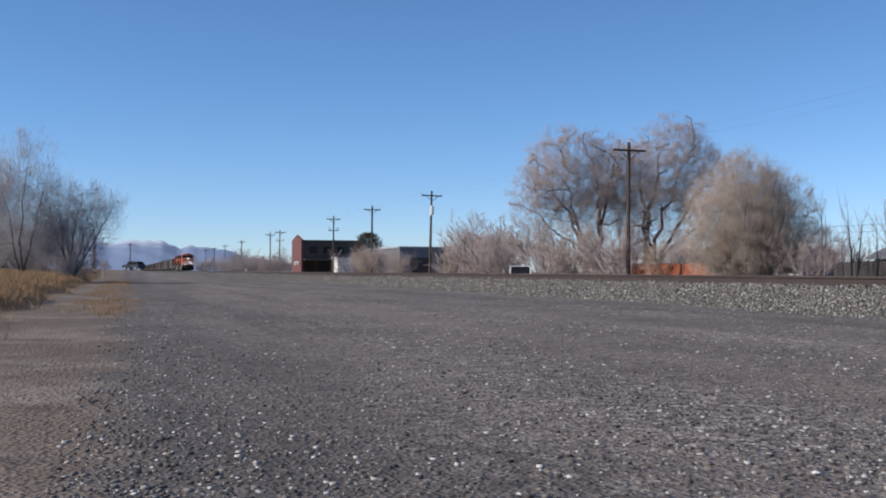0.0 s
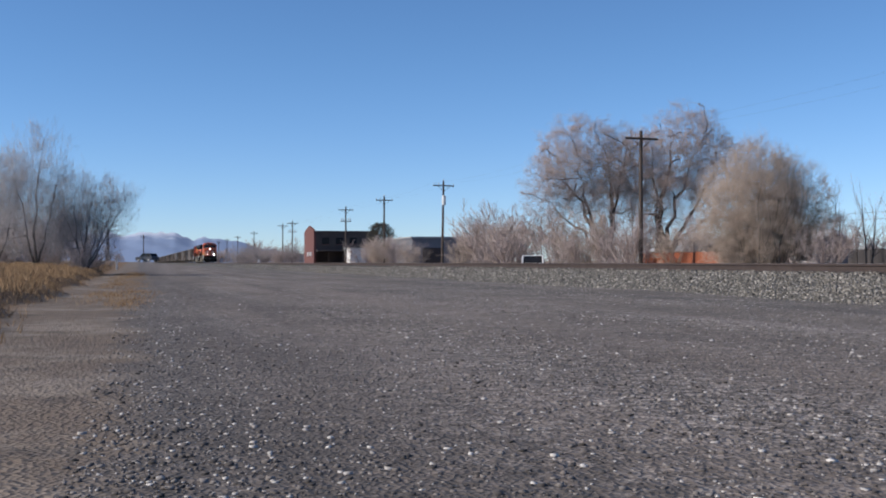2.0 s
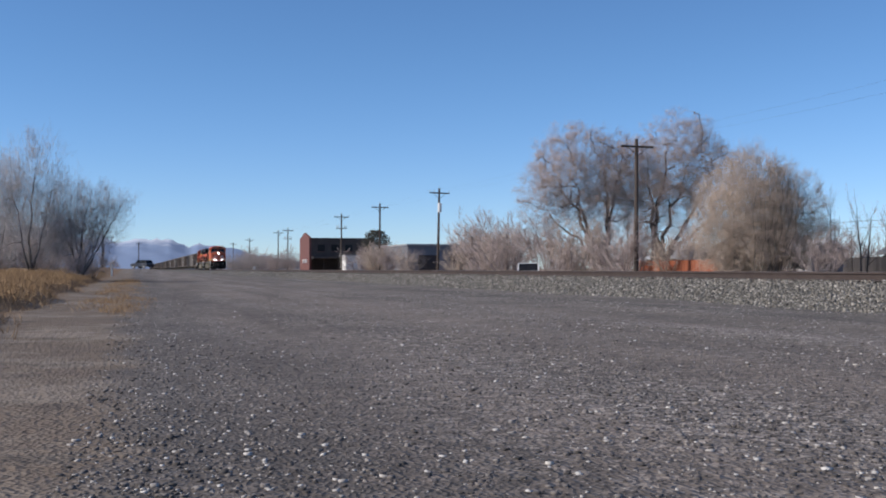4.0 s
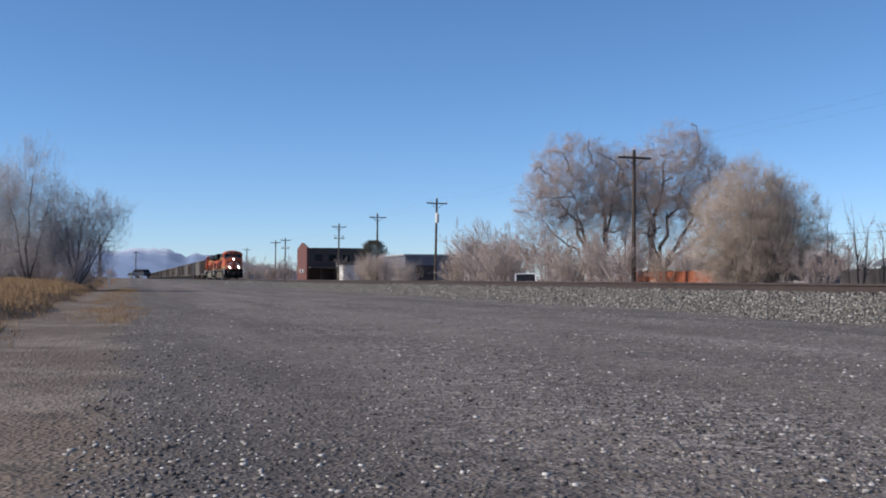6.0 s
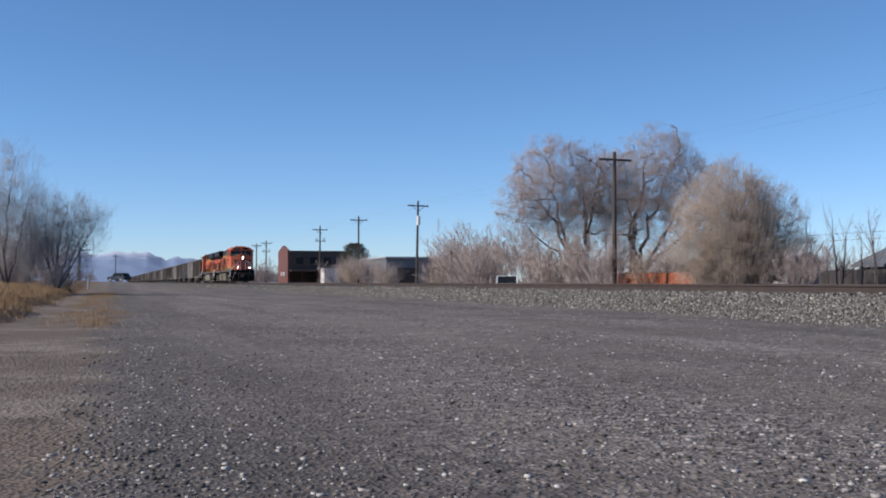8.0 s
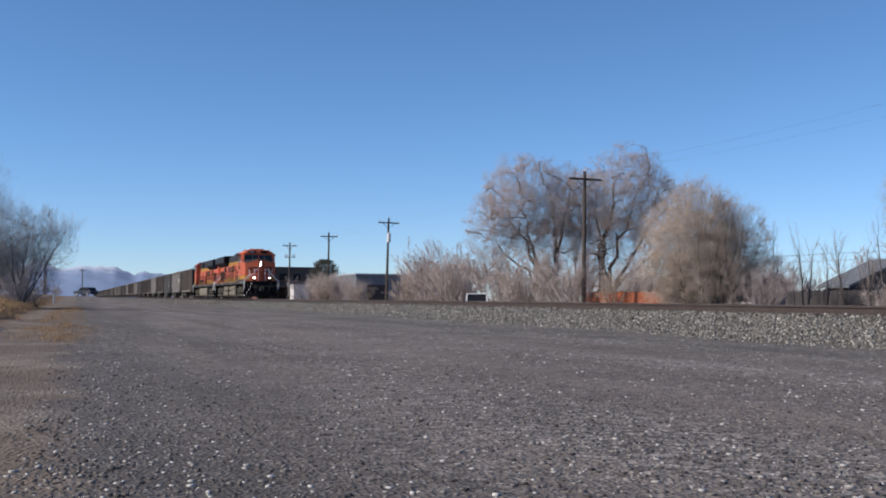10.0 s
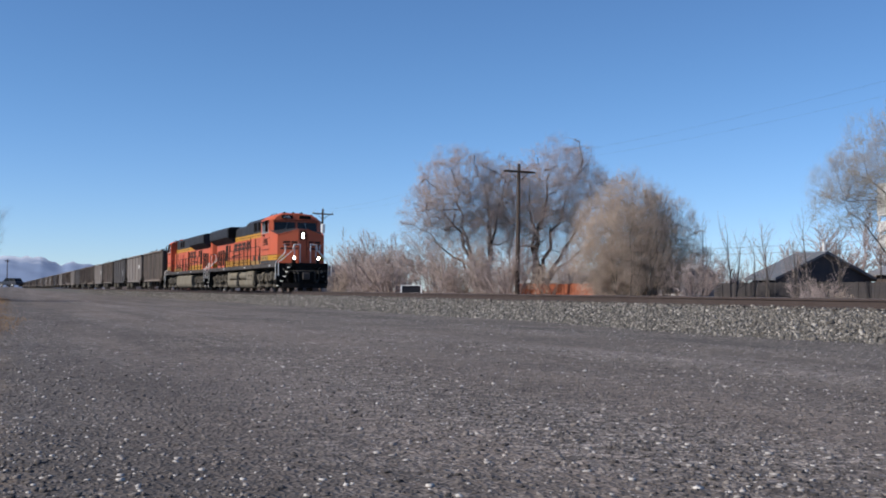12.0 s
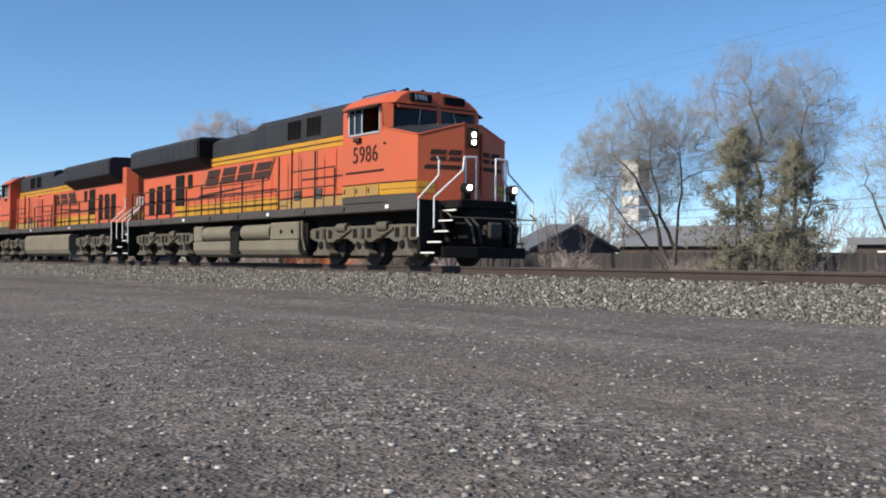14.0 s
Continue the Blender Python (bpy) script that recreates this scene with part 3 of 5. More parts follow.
filled_tree("willow_tree", "broad tan leafless willow thicket of upright stems", (35.5, 54.6, LOW), 32,
            [((*across(u * 0.55, w), 0), (*across(u, w * 1.5), 8.2 - 0.16 * (u + 0.6) ** 2 - 0.9 * r), 0.05) for u, w, r in [(random.uniform(-4.2, 2.9), random.uniform(-1.2, 1.2), random.random()) for _ in range(30)]],
            [(*across(0.2), 5.0, 3.0, 3.4), (*across(-2.0), 4.2, 2.3, 3.1), (*across(1.9), 3.2, 1.8, 2.9), (*across(-0.4), 2.6, 3.0, 2.5), (*across(-3.8), 2.3, 1.3, 2.1)],
            0.25, 110, 3000, 20, 0.5, 0.0066, M_TWIG_TAN, 0.035, 0.75)
filled_tree("spreading_tree", "tall leafless tree with leaning forked trunks", (40, 35.7, LOW), 33,
            [((0, 0, 0), (*across(3.6), 8.2), 0.17), ((0.1, -0.1, 0), (*across(1.6), 9.4), 0.14), ((0.1, -0.2, 0), (*across(-0.6), 9.2), 0.12), ((-0.1, 0.2, 0.6), (*across(4.6), 6.0), 0.1)],
            [(*across(2.0), 6.7, 2.7, 3.2), (*across(-0.2), 6.6, 2.3, 3.0), (*across(4.2), 5.8, 1.7, 2.0)],
            2.8, 70, 1350, 20, 0.46, 0.005, M_TWIG_GREY, 0.05, 0.45)
filled_tree("spreading_tree", "tall leafless tree rising between two evergreens", (42, 31.9, LOW), 34,
            [((0, 0, 0), (*across(1.0), 11.2), 0.19), ((0, -0.3, 0), (*across(-2.2), 11.0), 0.16), ((0.3, 0.3, 0), (*across(2.6), 9.4), 0.14), ((0.3, -0.6, 0), (*across(-3.4), 8.6), 0.12)],
            [(*across(1.0), 8.3, 2.6, 3.5), (*across(-2.4), 8.4, 2.2, 3.4), (*across(-0.8), 6.6, 2.6, 2.8)],
            3.2, 75, 1500, 20, 0.48, 0.005, M_TWIG_GREY, 0.05, 0.5)
filled_tree("spreading_tree", "leafless tree with thin upright branches", (44, 25.5, LOW), 35,
            [((0, 0, 0), (*across(0.6), 7.8), 0.16), ((0, -0.6, 0), (*across(-1.8), 7.6), 0.13), ((0, 0.4, 0), (*across(2.4), 6.6), 0.12)],
            [(*across(0.6), 5.6, 2.6, 2.9), (*across(-1.6), 5.4, 2.0, 2.6)],
            2.4, 45, 800, 14, 0.45, 0.0045, M_TWIG_GREY, 0.04, 0.5)
filled_tree("verge_tree", "slender leafless tree in the thicket beside the lot", (-5.4, 62, 0.1), 41,
            [((0, 0, 0), (0.3, 0, 7.6), 0.1), ((-0.06, 0.02, 0), (-1.5, 0.2, 7.0), 0.08), ((0.05, 0.02, 0.6), (1.3, -0.2, 6.4), 0.07)],
            [(0.1, 0, 5.7, 1.7, 2.7), (-1.3, 0, 4.6, 1.6, 2.6), (1.2, 0, 3.8, 1.6, 2.4), (0, 0, 2.4, 2.0, 2.0)],
            0.8, 50, 760, 13, 0.62, 0.005, M_TWIG_HAZE, 0.03, 1.3, 0.08)
filled_tree("verge_tree", "fan-shaped leafless tree in the thicket beside the lot", (-2.9, 62, 0.1), 42,
            [((random.uniform(-0.15, 0.15), random.uniform(-0.2, 0.2), 0), (u, random.uniform(-1, 1), 5.2 - 0.12 * (u - 0.6) ** 2), 0.055) for u in (-1.7, -1.1, -0.5, 0.1, 0.7, 1.3, 1.9, 2.5)],
            [(0.2, 0, 3.7, 1.9, 2.0), (1.5, 0, 3.8, 1.4, 1.6), (-1.2, 0, 3.0, 1.5, 2.0), (0.1, 0, 1.8, 1.6, 1.6)],
            0.3, 50, 760, 13, 0.55, 0.005, M_TWIG_HAZE, 0.028, 1.3, 0.08)
SAPLING = [(6, 0.05, 0.04, (9, 12), 26, 0.42, 0.25), (4, 0.1, 0.08, (5, 7), 28, 0.5, 0.1), (3, 0.14, 0.06, 0, 0, 0, 0)]
for k, (x, y, h) in enumerate(((41, 57.5, 3.6), (42, 55.5, 4.0), (44, 56.5, 3.4), (43, 52.0, 3.8), (45, 50.5, 3.3), (42, 47.5, 4.1), (40, 44.8, 3.0), (48, 47.0, 3.6), (40.5, 54.0, 4.6), (41.5, 52.4, 4.9), (43.2, 54.2, 4.4), (42.6, 50.2, 4.8), (44.2, 48.4, 5.0), (41.2, 48.9, 4.2), (43.6, 45.6, 4.4))):
    bare_tree("sapling", "thin leafless sapling with upright branches", (x, y, LOW), 80 + k, [((0, 0, 0), (0.05, 0.1, 1), h, 0.06)], SAPLING, 2, 0.008)
filled_tree("verge_tree", "slender leafless tree at the back of the thicket", (-8.2, 66, 0.1), 43,
            [((0, 0, 0), (0.4, 0, 7.0), 0.1), ((-0.05, 0.02, 0), (-1.4, 0, 6.2), 0.08), ((0.05, 0.02, 0), (1.6, 0, 6.0), 0.07)],
            [(0.1, 0, 4.8, 1.9, 2.5), (1.2, 0, 4.0, 1.4, 2.2), (-1.0, 0, 3.8, 1.4, 2.2)],
            0.5, 50, 760, 13, 0.62, 0.005, M_TWIG_HAZE, 0.03, 1.3, 0.08)
conifer("juniper_tree", "ragged dull green juniper beside bare trees", (37, 29.3, LOW), 7.1, 4.4, 51, clumps=650)
conifer("juniper_tree", "ragged dull green juniper beside bare trees", (37, 26.4, LOW), 6.2, 4.0, 52, clumps=560)
conifer("round_evergreen", "dark round evergreen behind brown shrubs", (38.3, 168, LOW), 7.4, 4.6, 53, M_DARKGREEN, 1300, True)


def shrub_kinds():
    kinds = []
    for seed, mat, n, l in ((61, M_TWIG, 9, 1.9), (62, M_TWIG_TAN, 10, 2.0), (63, M_TWIG_DARK, 9, 1.8), (64, M_TWIG, 9, 1.7), (65, M_TWIG, 7, 1.8), (66, M_TWIG_DARK, 7, 1.8), (67, M_TWIG, 7, 1.7)):
        rng = np.random.default_rng(seed)
        stems = [((rng.normal(0, 0.25), rng.normal(0, 0.25), 0), (rng.normal(0, 0.4), rng.normal(0, 0.4), 1), l * rng.uniform(0.7, 1.1), 0.035) for _ in range(n)]
        wood, tw = tree_meshes(seed, stems, BUSH if seed < 65 else FARBUSH, 0, 0.006 if seed < 65 else 0.009)
        ob = tubes("shrub", *tw[:4], mat, tips=tw[4])
        kinds.append(ob)
    return kinds


def plant_shrubs():
    kinds = shrub_kinds()
    rng = np.random.default_rng(70)
    spots = []
    def row(n, x0, x1, y0, y1, h0, h1, ks):
        for _ in range(n):
            spots.append((rng.uniform(x0, x1), rng.uniform(y0, y1), rng.uniform(h0, h1), int(rng.choice(ks))))
    row(7, 31, 38, 84, 104, 4.2, 6.6, (0, 1, 3))      # clump before the cottonwood
    row(9, 31, 40, 62, 84, 3.4, 5.4, (0, 1, 3))
    row(10, 32, 37, 126, 156, 3.6, 5.4, (0, 1))        # before the brick building
    row(6, 33.5, 37.5, 50, 58, 2.2, 3.6, (1, 0))
    row(7, 34, 42, 96, 126, 2.2, 3.8, (0, 2))
    row(5, 38, 50, 40, 52, 1.3, 2.2, (1, 2, 3))       # behind the willow
    row(6, 36, 44, 24, 38, 1.0, 2.0, (0, 2, 3))
    row(9, 25, 31, 196, 290, 3.6, 6.0, (4, 5, 6))      # along the line short of the brick building
    row(14, 30, 48, 190, 330, 4.0, 7.0, (4, 5, 6))
    row(30, 24, 75, 300, 620, 5.0, 9.0, (4, 5, 6))
    row(14, 82, 110, 50, 160, 4.0, 6.5, (4, 5, 6))     # garden trees behind the fences
    row(12, 70, 92, 34, 66, 4.5, 6.5, (4, 5, 6))      # gardens behind the long house
    row(8, 64, 80, 22, 36, 3.2, 4.6, (4, 5, 6))
    row(14, -13, -3.4, 60, 84, 2.4, 4.2, (2, 3, 0))      # thicket beside the lot
    row(5, -7, -2.8, 60, 72, 1.4, 2.2, (2, 3))
    row(16, -20, -4.0, 80, 130, 4.5, 7.5, (4, 5, 6))
    row(18, 110, 190, 50, 260, 6.0, 9.5, (4, 5, 6))
    row(5, -8, -1.5, 120, 260, 1.5, 3.0, (4, 5))
    spots += [(33.5, 99, 7.0, 0), (35, 94.5, 6.4, 3), (34.5, 104, 5.6, 0), (33, 80, 5.8, 0), (34, 76, 5.4, 1), (35.5, 71, 5.2, 3), (33, 66.5, 4.8, 0), (62, 64, 7.4, 4), (65, 62.5, 6.6, 6), (60, 66, 6.4, 4)]
    # the brush leaves gaps before the parked car and along the red fence
    spots = [p for p in spots if not (p[0] < 40 and 2.47 < p[1] / p[0] < 2.7) and not (20 < p[0] < 36.5 and 1.68 < p[1] / p[0] < 1.95)]
    # low scrub alone stands before the metal warehouse
    spots = [(x, y, min(h, 3.3), k) if 80 < y < 150 and 0.262 < x / y < 0.322 else (x, y, h, k) for x, y, h, k in spots]
    tall = {}
    for k, ob in enumerate(kinds):
        tall[k] = max(v.co.z for v in ob.data.vertices) * 0.92
    names = ("grey-brown leafless shrub in dry ground", "tan leafless shrub of upright stems", "dark leafless thicket shrub", "dense grey-brown leafless shrub", "grey-brown leafless bush in the distance", "dark leafless bush in the distance", "dense leafless bush in the distance")
    used = set()
    for x, y, h, k in spots:
        z = float(ground_z(x, y)) - 0.05
        s = h / tall[k]
        if k in used:
            ob = copy_thing(kinds[k], Matrix.Identity(4))
        else:
            ob = kinds[k]
            used.add(k)
        ob.matrix_basis = pose(x, y, z, 0, 0, rng.uniform(0, 360)) @ Matrix.Diagonal((s * rng.uniform(0.9, 1.25), s * rng.uniform(0.9, 1.25), s, 1))
        tagged(ob, names[k], "shrub", "leafless shrubs")


plant_shrubs()


# ---- poles and wires ----
def utility_pole(at, height=10.4, arm=2.44, can=False, lower=False, lean=0.0):
    t = thing("utility_pole", "dark weathered timber utility pole with a crossarm", "utility pole", at, group="poles along the railway")
    t.matrix_basis = pose(*at, 0, lean, 0)
    rod(bm := bmesh.new(), (0, 0, -0.3), (0, 0, height), 0.17, 0.11, 10)
    part("pole", bm, M_POLE, t, smooth=False)
    box(bm := bmesh.new(), (-arm / 2, -0.16, height - 0.62), (arm / 2, -0.05, height - 0.48), 0.01)
    arm_ob = part("crossarm", bm, M_POLE, t)
    for s in (-1, 1):
        rod(bm := bmesh.new(), (s * arm * 0.3, -0.17, height - 0.6), (0, -0.15, height - 1.2), 0.025)
        part("brace", bm, M_POLE, t)
    for x in (-arm * 0.46, -arm * 0.25, 0.0, arm * 0.46):
        z = height - 0.48 if x else height
        bm = bmesh.new()
        rod(bm, (x, -0.1 if x else 0, z), (x, -0.1 if x else 0, z + 0.1), 0.02)
        rod(bm, (x, -0.1 if x else 0, z + 0.1), (x, -0.1 if x else 0, z + 0.2), 0.055, 0.035)
        part("insulator", bm, M_STEELGREY, t)
    if can:
        bm = bmesh.new()
        rod(bm, (-0.02, -0.36, height - 2.75), (-0.02, -0.36, height - 1.75), 0.22, 0.22, 14)
        rod(bm, (-0.02, -0.36, height - 1.75), (-0.02, -0.36, height - 1.68), 0.22, 0.12, 14)
        part("transformer", bm, M_WHITE, t, "pale grey transformer can", smooth=False)
    if lower:
        for x in (-0.75, -0.45, 0.45, 0.75):
            rod(bm := bmesh.new(), (x, -0.15, height - 2.4), (x, -0.15, height - 1.9), 0.07, 0.05)
            part("cutout", bm, M_STEELGREY, t)
        box(bm := bmesh.new(), (-0.9, -0.2, height - 2.5), (0.9, -0.1, height - 2.4))
        part("equipment_arm", bm, M_POLE, t)
    return t


POLES = [(33, 16.0), (33, 64.8), (33.1, 113.8), (33, 142.5), (33, 170.7), (33, 233.3), (33, 249.5), (33, 313.7), (33, 366.7), (33, 412.0), (33, 456.0)]
for k, (x, y) in enumerate(POLES):
    utility_pole((x, y, LOW), 10.05 if k == 1 else 10.3, can=k == 2, lower=k in (4, 5), lean={2: 1.2, 1: 0.6}.get(k, 0.3))
for x, y, h in ((-5.6, 205, 7.5), (-8.6, 240, 8.5), (-6.5, 250, 8.0), (1.5, 330, 8.5)):
    utility_pole((x, y, 0.6), h, 1.6)


def wire(points, r, label="thin black overhead wire strung between poles"):
    pts = [Vector(points[0])]
    for a, b in zip(points, points[1:]):
        a, b = Vector(a), Vector(b)
        pts += [a.lerp(b, i / 8) - Vector((0, 0, 0.049 * (b - a).length * (i / 8) * (1 - i / 8))) for i in range(1, 9)]
    bm = bmesh.new()
    rings = [[bm.verts.new(p + Vector((r * math.cos(k * math.tau / 4), 0, r * math.sin(k * math.tau / 4)))) for k in range(4)] for p in pts]
    for A, B in zip(rings, rings[1:]):
        for k in range(4):
            bm.faces.new((A[k], A[(k + 1) % 4], B[(k + 1) % 4], B[k]))
    ob = part("overhead_wire", bm, M_CABLE)
    tagged(ob, label, "wire", "overhead wires")


for dx in (-1.12, 1.12):
    wire([(x + dx, y - 0.1, LOW + 10.05) for x, y in POLES[:6]], 0.0025)
for z in (6.6, 7.3):
    wire([(72, 8, z), (75, 150, z)], 0.016)
for x, y in ((72, 8), (75, 150)):
    utility_pole((x, y, LOW), 8.0, 1.4)


# ---- buildings ----
M_NIGHTWALL = worn("dark_blue_siding", (0.035, 0.038, 0.05), 0.8, scale=0.8)
M_ROOFDIM = worn("dull_blue_grey_shingles", (0.11, 0.12, 0.14), 0.9, scale=0.6, amount=0.3)
M_ROOFMID = worn("grey_asphalt_shingles", (0.17, 0.18, 0.205), 0.9, scale=0.6, amount=0.3)


def wall_box(t, name, lo, hi, mat, label=""):
    box(bm := bmesh.new(), lo, hi, 0.02)
    return part(name, bm, mat, t, label)


def brick_building():
    t = thing("brick_building", "two-storey red brick warehouse with a dark recessed loading bay", "building", (30.0, 185, LOW))
    w, d, h = 11.5, 11.0, 6.75
    wall_box(t, "wall", (0, 0, 0), (0.4, d, h), M_BRICK, "sunlit red brick end wall")
    prism(bm := bmesh.new(), [(0, h + 0.002), (d, h + 0.002), (d * 0.5, h + 1.0)], "x", 0, 0.4)
    part("parapet", bm, M_BRICK, t)
    # walls turned from the sun: their shade is painted as a darker colour than the brick
    wall_box(t, "wall", (0.402, 0, 3.3), (w, 0.4, h - 0.3), M_DARKWALL, "upper wall coloured dark for its shade")
    wall_box(t, "wall", (0.402, d - 0.4, 0), (w, d, h - 0.3), M_DARKWALL)
    wall_box(t, "wall", (w + 0.002, 0, 0), (w + 0.4, d, h - 0.3), M_BRICK)
    wall_box(t, "wall", (0.402, 3.2, 0), (w, 3.5, 3.28), M_DARKWALL, "back wall of the bay, coloured dark for its shade")
    wall_box(t, "roof", (0.402, -0.1, h - 0.298), (w + 0.3, d, h - 0.05), M_ROOFDARK)
    wall_box(t, "canopy", (0.402, -1.6, 3.05), (w * 0.62, -0.002, 3.28), M_ROOFDARK)
    for x in (2.6, 5.2, 7.2):
        wall_box(t, "post", (x, 0.05, 0), (x + 0.25, 0.3, 3.29), M_DARKWALL)
    for x in (1.5, 4.0, 6.5):
        win = wall_box(t, "window", (x, -0.03, 4.3), (x + 1.3, -0.002, 5.5), M_GLASSDARK)
        wall_box(win, "sill", (x - 0.05, -0.1, 4.2), (x + 1.35, -0.002, 4.29), M_BRICK)
    for y in (2.0, 5.0):
        wall_box(t, "vent", (-0.3, y, 2.2), (-0.002, y + 0.8, 2.9), M_WHITE)
    s = thing("white_shed", "low white-walled shed with a flat roof", "shed", (35.2, 178, LOW))
    wall_box(s, "wall", (0, 0, 0), (9, 5, 3.4), M_WHITE)
    wall_box(s, "roof", (-0.2, -0.2, 3.402), (9.2, 5.2, 3.6), M_ROOFGREY)
    wall_box(s, "door", (3.0, -0.04, 0), (5.4, -0.002, 2.6), M_STEELGREY)
    s = thing("metal_warehouse", "long low blue-grey metal warehouse with a pale roof edge", "building", (39.0, 150, LOW))
    wall_box(s, "wall", (0, 0, 0), (11.5, 16, 4.6), M_BLUEGREY)
    wall_box(s, "roof", (-0.2, -0.2, 4.602), (11.7, 16.2, 4.85), M_ROOFGREY)
    for x in (1.6, 6.6):
        wall_box(s, "shutter_door", (x, -0.05, 0), (x + 3, -0.002, 3.2), M_DARKWALL)


def gable_house(name, label, at, length, width, eave, ridge, wall, roof, over=0.4, chimney=False):
    """Ridge along y; the gable ends face along the line."""
    t = thing(name, label, "house", at)
    prism(bm := bmesh.new(), [(0, 0), (width, 0), (width, eave), (width / 2, ridge - 0.1), (0, eave)], "y", 0, length)
    part("wall", bm, wall, t)
    for s in (0, 1):
        x0, x1 = (-over, width / 2) if s == 0 else (width + over, width / 2)
        drop = (ridge - eave) * over / (width / 2)
        prism(bm := bmesh.new(), [(x0, eave - drop + 0.02), (x1, ridge + 0.02), (x1, ridge + 0.2), (x0, eave - drop + 0.2)], "y", -over, length + over)
        part("roof_slope", bm, roof, t)
    for y in (length * 0.2, length * 0.6):
        win = wall_box(t, "window", (-0.05, y, 1.0), (-0.002, y + 1.2, 2.0), M_GLASSDARK)
        wall_box(win, "frame", (-0.08, y - 0.08, 0.9), (-0.052, y + 1.28, 0.99), M_WHITE)
    win = wall_box(t, "window", (width * 0.3, -0.05, 1.0), (width * 0.3 + 1.4, -0.002, 2.1), M_GLASSDARK)
    wall_box(win, "sill", (width * 0.3 - 0.08, -0.1, 0.9), (width * 0.3 + 1.48, -0.002, 0.99), M_WHITE)
    if chimney:
        rod(bm := bmesh.new(), (width * 0.55, 0.5, ridge - 0.3), (width * 0.55, 0.5, ridge + 0.9), 0.12)
        part("flue_pipe", bm, M_WHITE, t, "white metal flue")
    return t


def panel_fence(name, label, x, y0, y1, height, mat, post=2.4, board=0.15):
    t = thing(name, label, "fence", (x, 0, LOW))
    n = int((y1 - y0) / board)
    bm = bmesh.new()
    box(bm, (-0.012, 0.004, 0), (0.012, board - 0.004, height))
    me = None
    for k in range(n):
        if me is None:
            o = part("board", bm, mat, t)
            me = o.data
        else:
            o = new("board", me)
            o.parent = t
        o.matrix_basis = pose(random.uniform(-0.008, 0.008), y0 + k * board, random.uniform(-0.03, 0.03))
    for z in (0.35, height - 0.35):
        box(bm := bmesh.new(), (0.014, y0, z), (0.055, y1, z + 0.09))
        part("fence_rail", bm, mat, t)
    for k in range(int((y1 - y0) / post) + 1):
        box(bm := bmesh.new(), (0.057, y0 + k * post, 0), (0.15, y0 + k * post + 0.1, height + 0.06))
        part("post", bm, mat, t)


brick_building()
gable_house("gabled_house", "dark-walled house with a sunlit grey gable roof and a white flue", (51.8, 60.4, LOW), 2.6, 9.0, 2.25, 4.1, M_NIGHTWALL, M_ROOFDIM, chimney=True)
gable_house("long_house", "low house with a pale roof", (61, 48.0, LOW), 12, 8, 2.7, 4.1, M_DARKWALL, M_ROOFMID)
gable_house("pale_house", "low house with a snow-covered pale roof", (66.0, 91, LOW), 3.2, 4.0, 3.1, 3.9, M_BLUEGREY, M_SNOW)
gable_house("pale_house", "low house with a pale roof behind the red fence", (56, 98, LOW), 10, 8, 2.2, 3.2, M_DARKWALL, M_ROOFGREY)
panel_fence("rust_fence", "rust-red board fence beyond the rails", 37, 59.5, 72.5, 1.72, M_RUSTFENCE)
panel_fence("grey_fence", "dark weathered board fence before the houses", 46, 22.0, 60.0, 1.85, M_GREYFENCE, board=0.2)


def white_tower():
    t = thing("sign_tower", "tall white panelled tower on a lattice frame", "tower", (110, 104.5, LOW))
    for x in (0, 1.8):
        for y in (0, 3.0):
            rod(bm := bmesh.new(), (x, y, 0), (x, y, 16), 0.14)
            part("leg", bm, M_WHITE, t)
    for z0, z1 in ((11.8, 16.2), (9.6, 11.0), (7.4, 9.2)):
        wall_box(t, "panel", (-0.3, -0.2, z0), (2.1, 3.2, z1), M_WHITE)
    for z in (2.0, 4.5, 7.0):
        rod(bm := bmesh.new(), (0, 0, z), (0, 3.0, z), 0.09)
        part("strut", bm, M_WHITE, t)


def roadside_store():
    t = thing("roadside_store", "low dark store with a pale canopy and a red band", "store", (58, 26, LOW))
    wall_box(t, "wall", (0, 0, 0), (10, 11, 2.5), M_DARKWALL)
    wall_box(t, "canopy", (-0.35, -0.5, 2.502), (10, 11.4, 2.95), M_ROOFMID)
    wall_box(t, "fascia", (-0.06, 0, 1.9), (-0.002, 7.4, 2.45), worn("red_band", (0.5, 0.05, 0.04), 0.6))
    wall_box(t, "window", (-0.05, 8.2, 1.75), (-0.002, 9.6, 2.15), M_WHITE)


white_tower()
roadside_store()


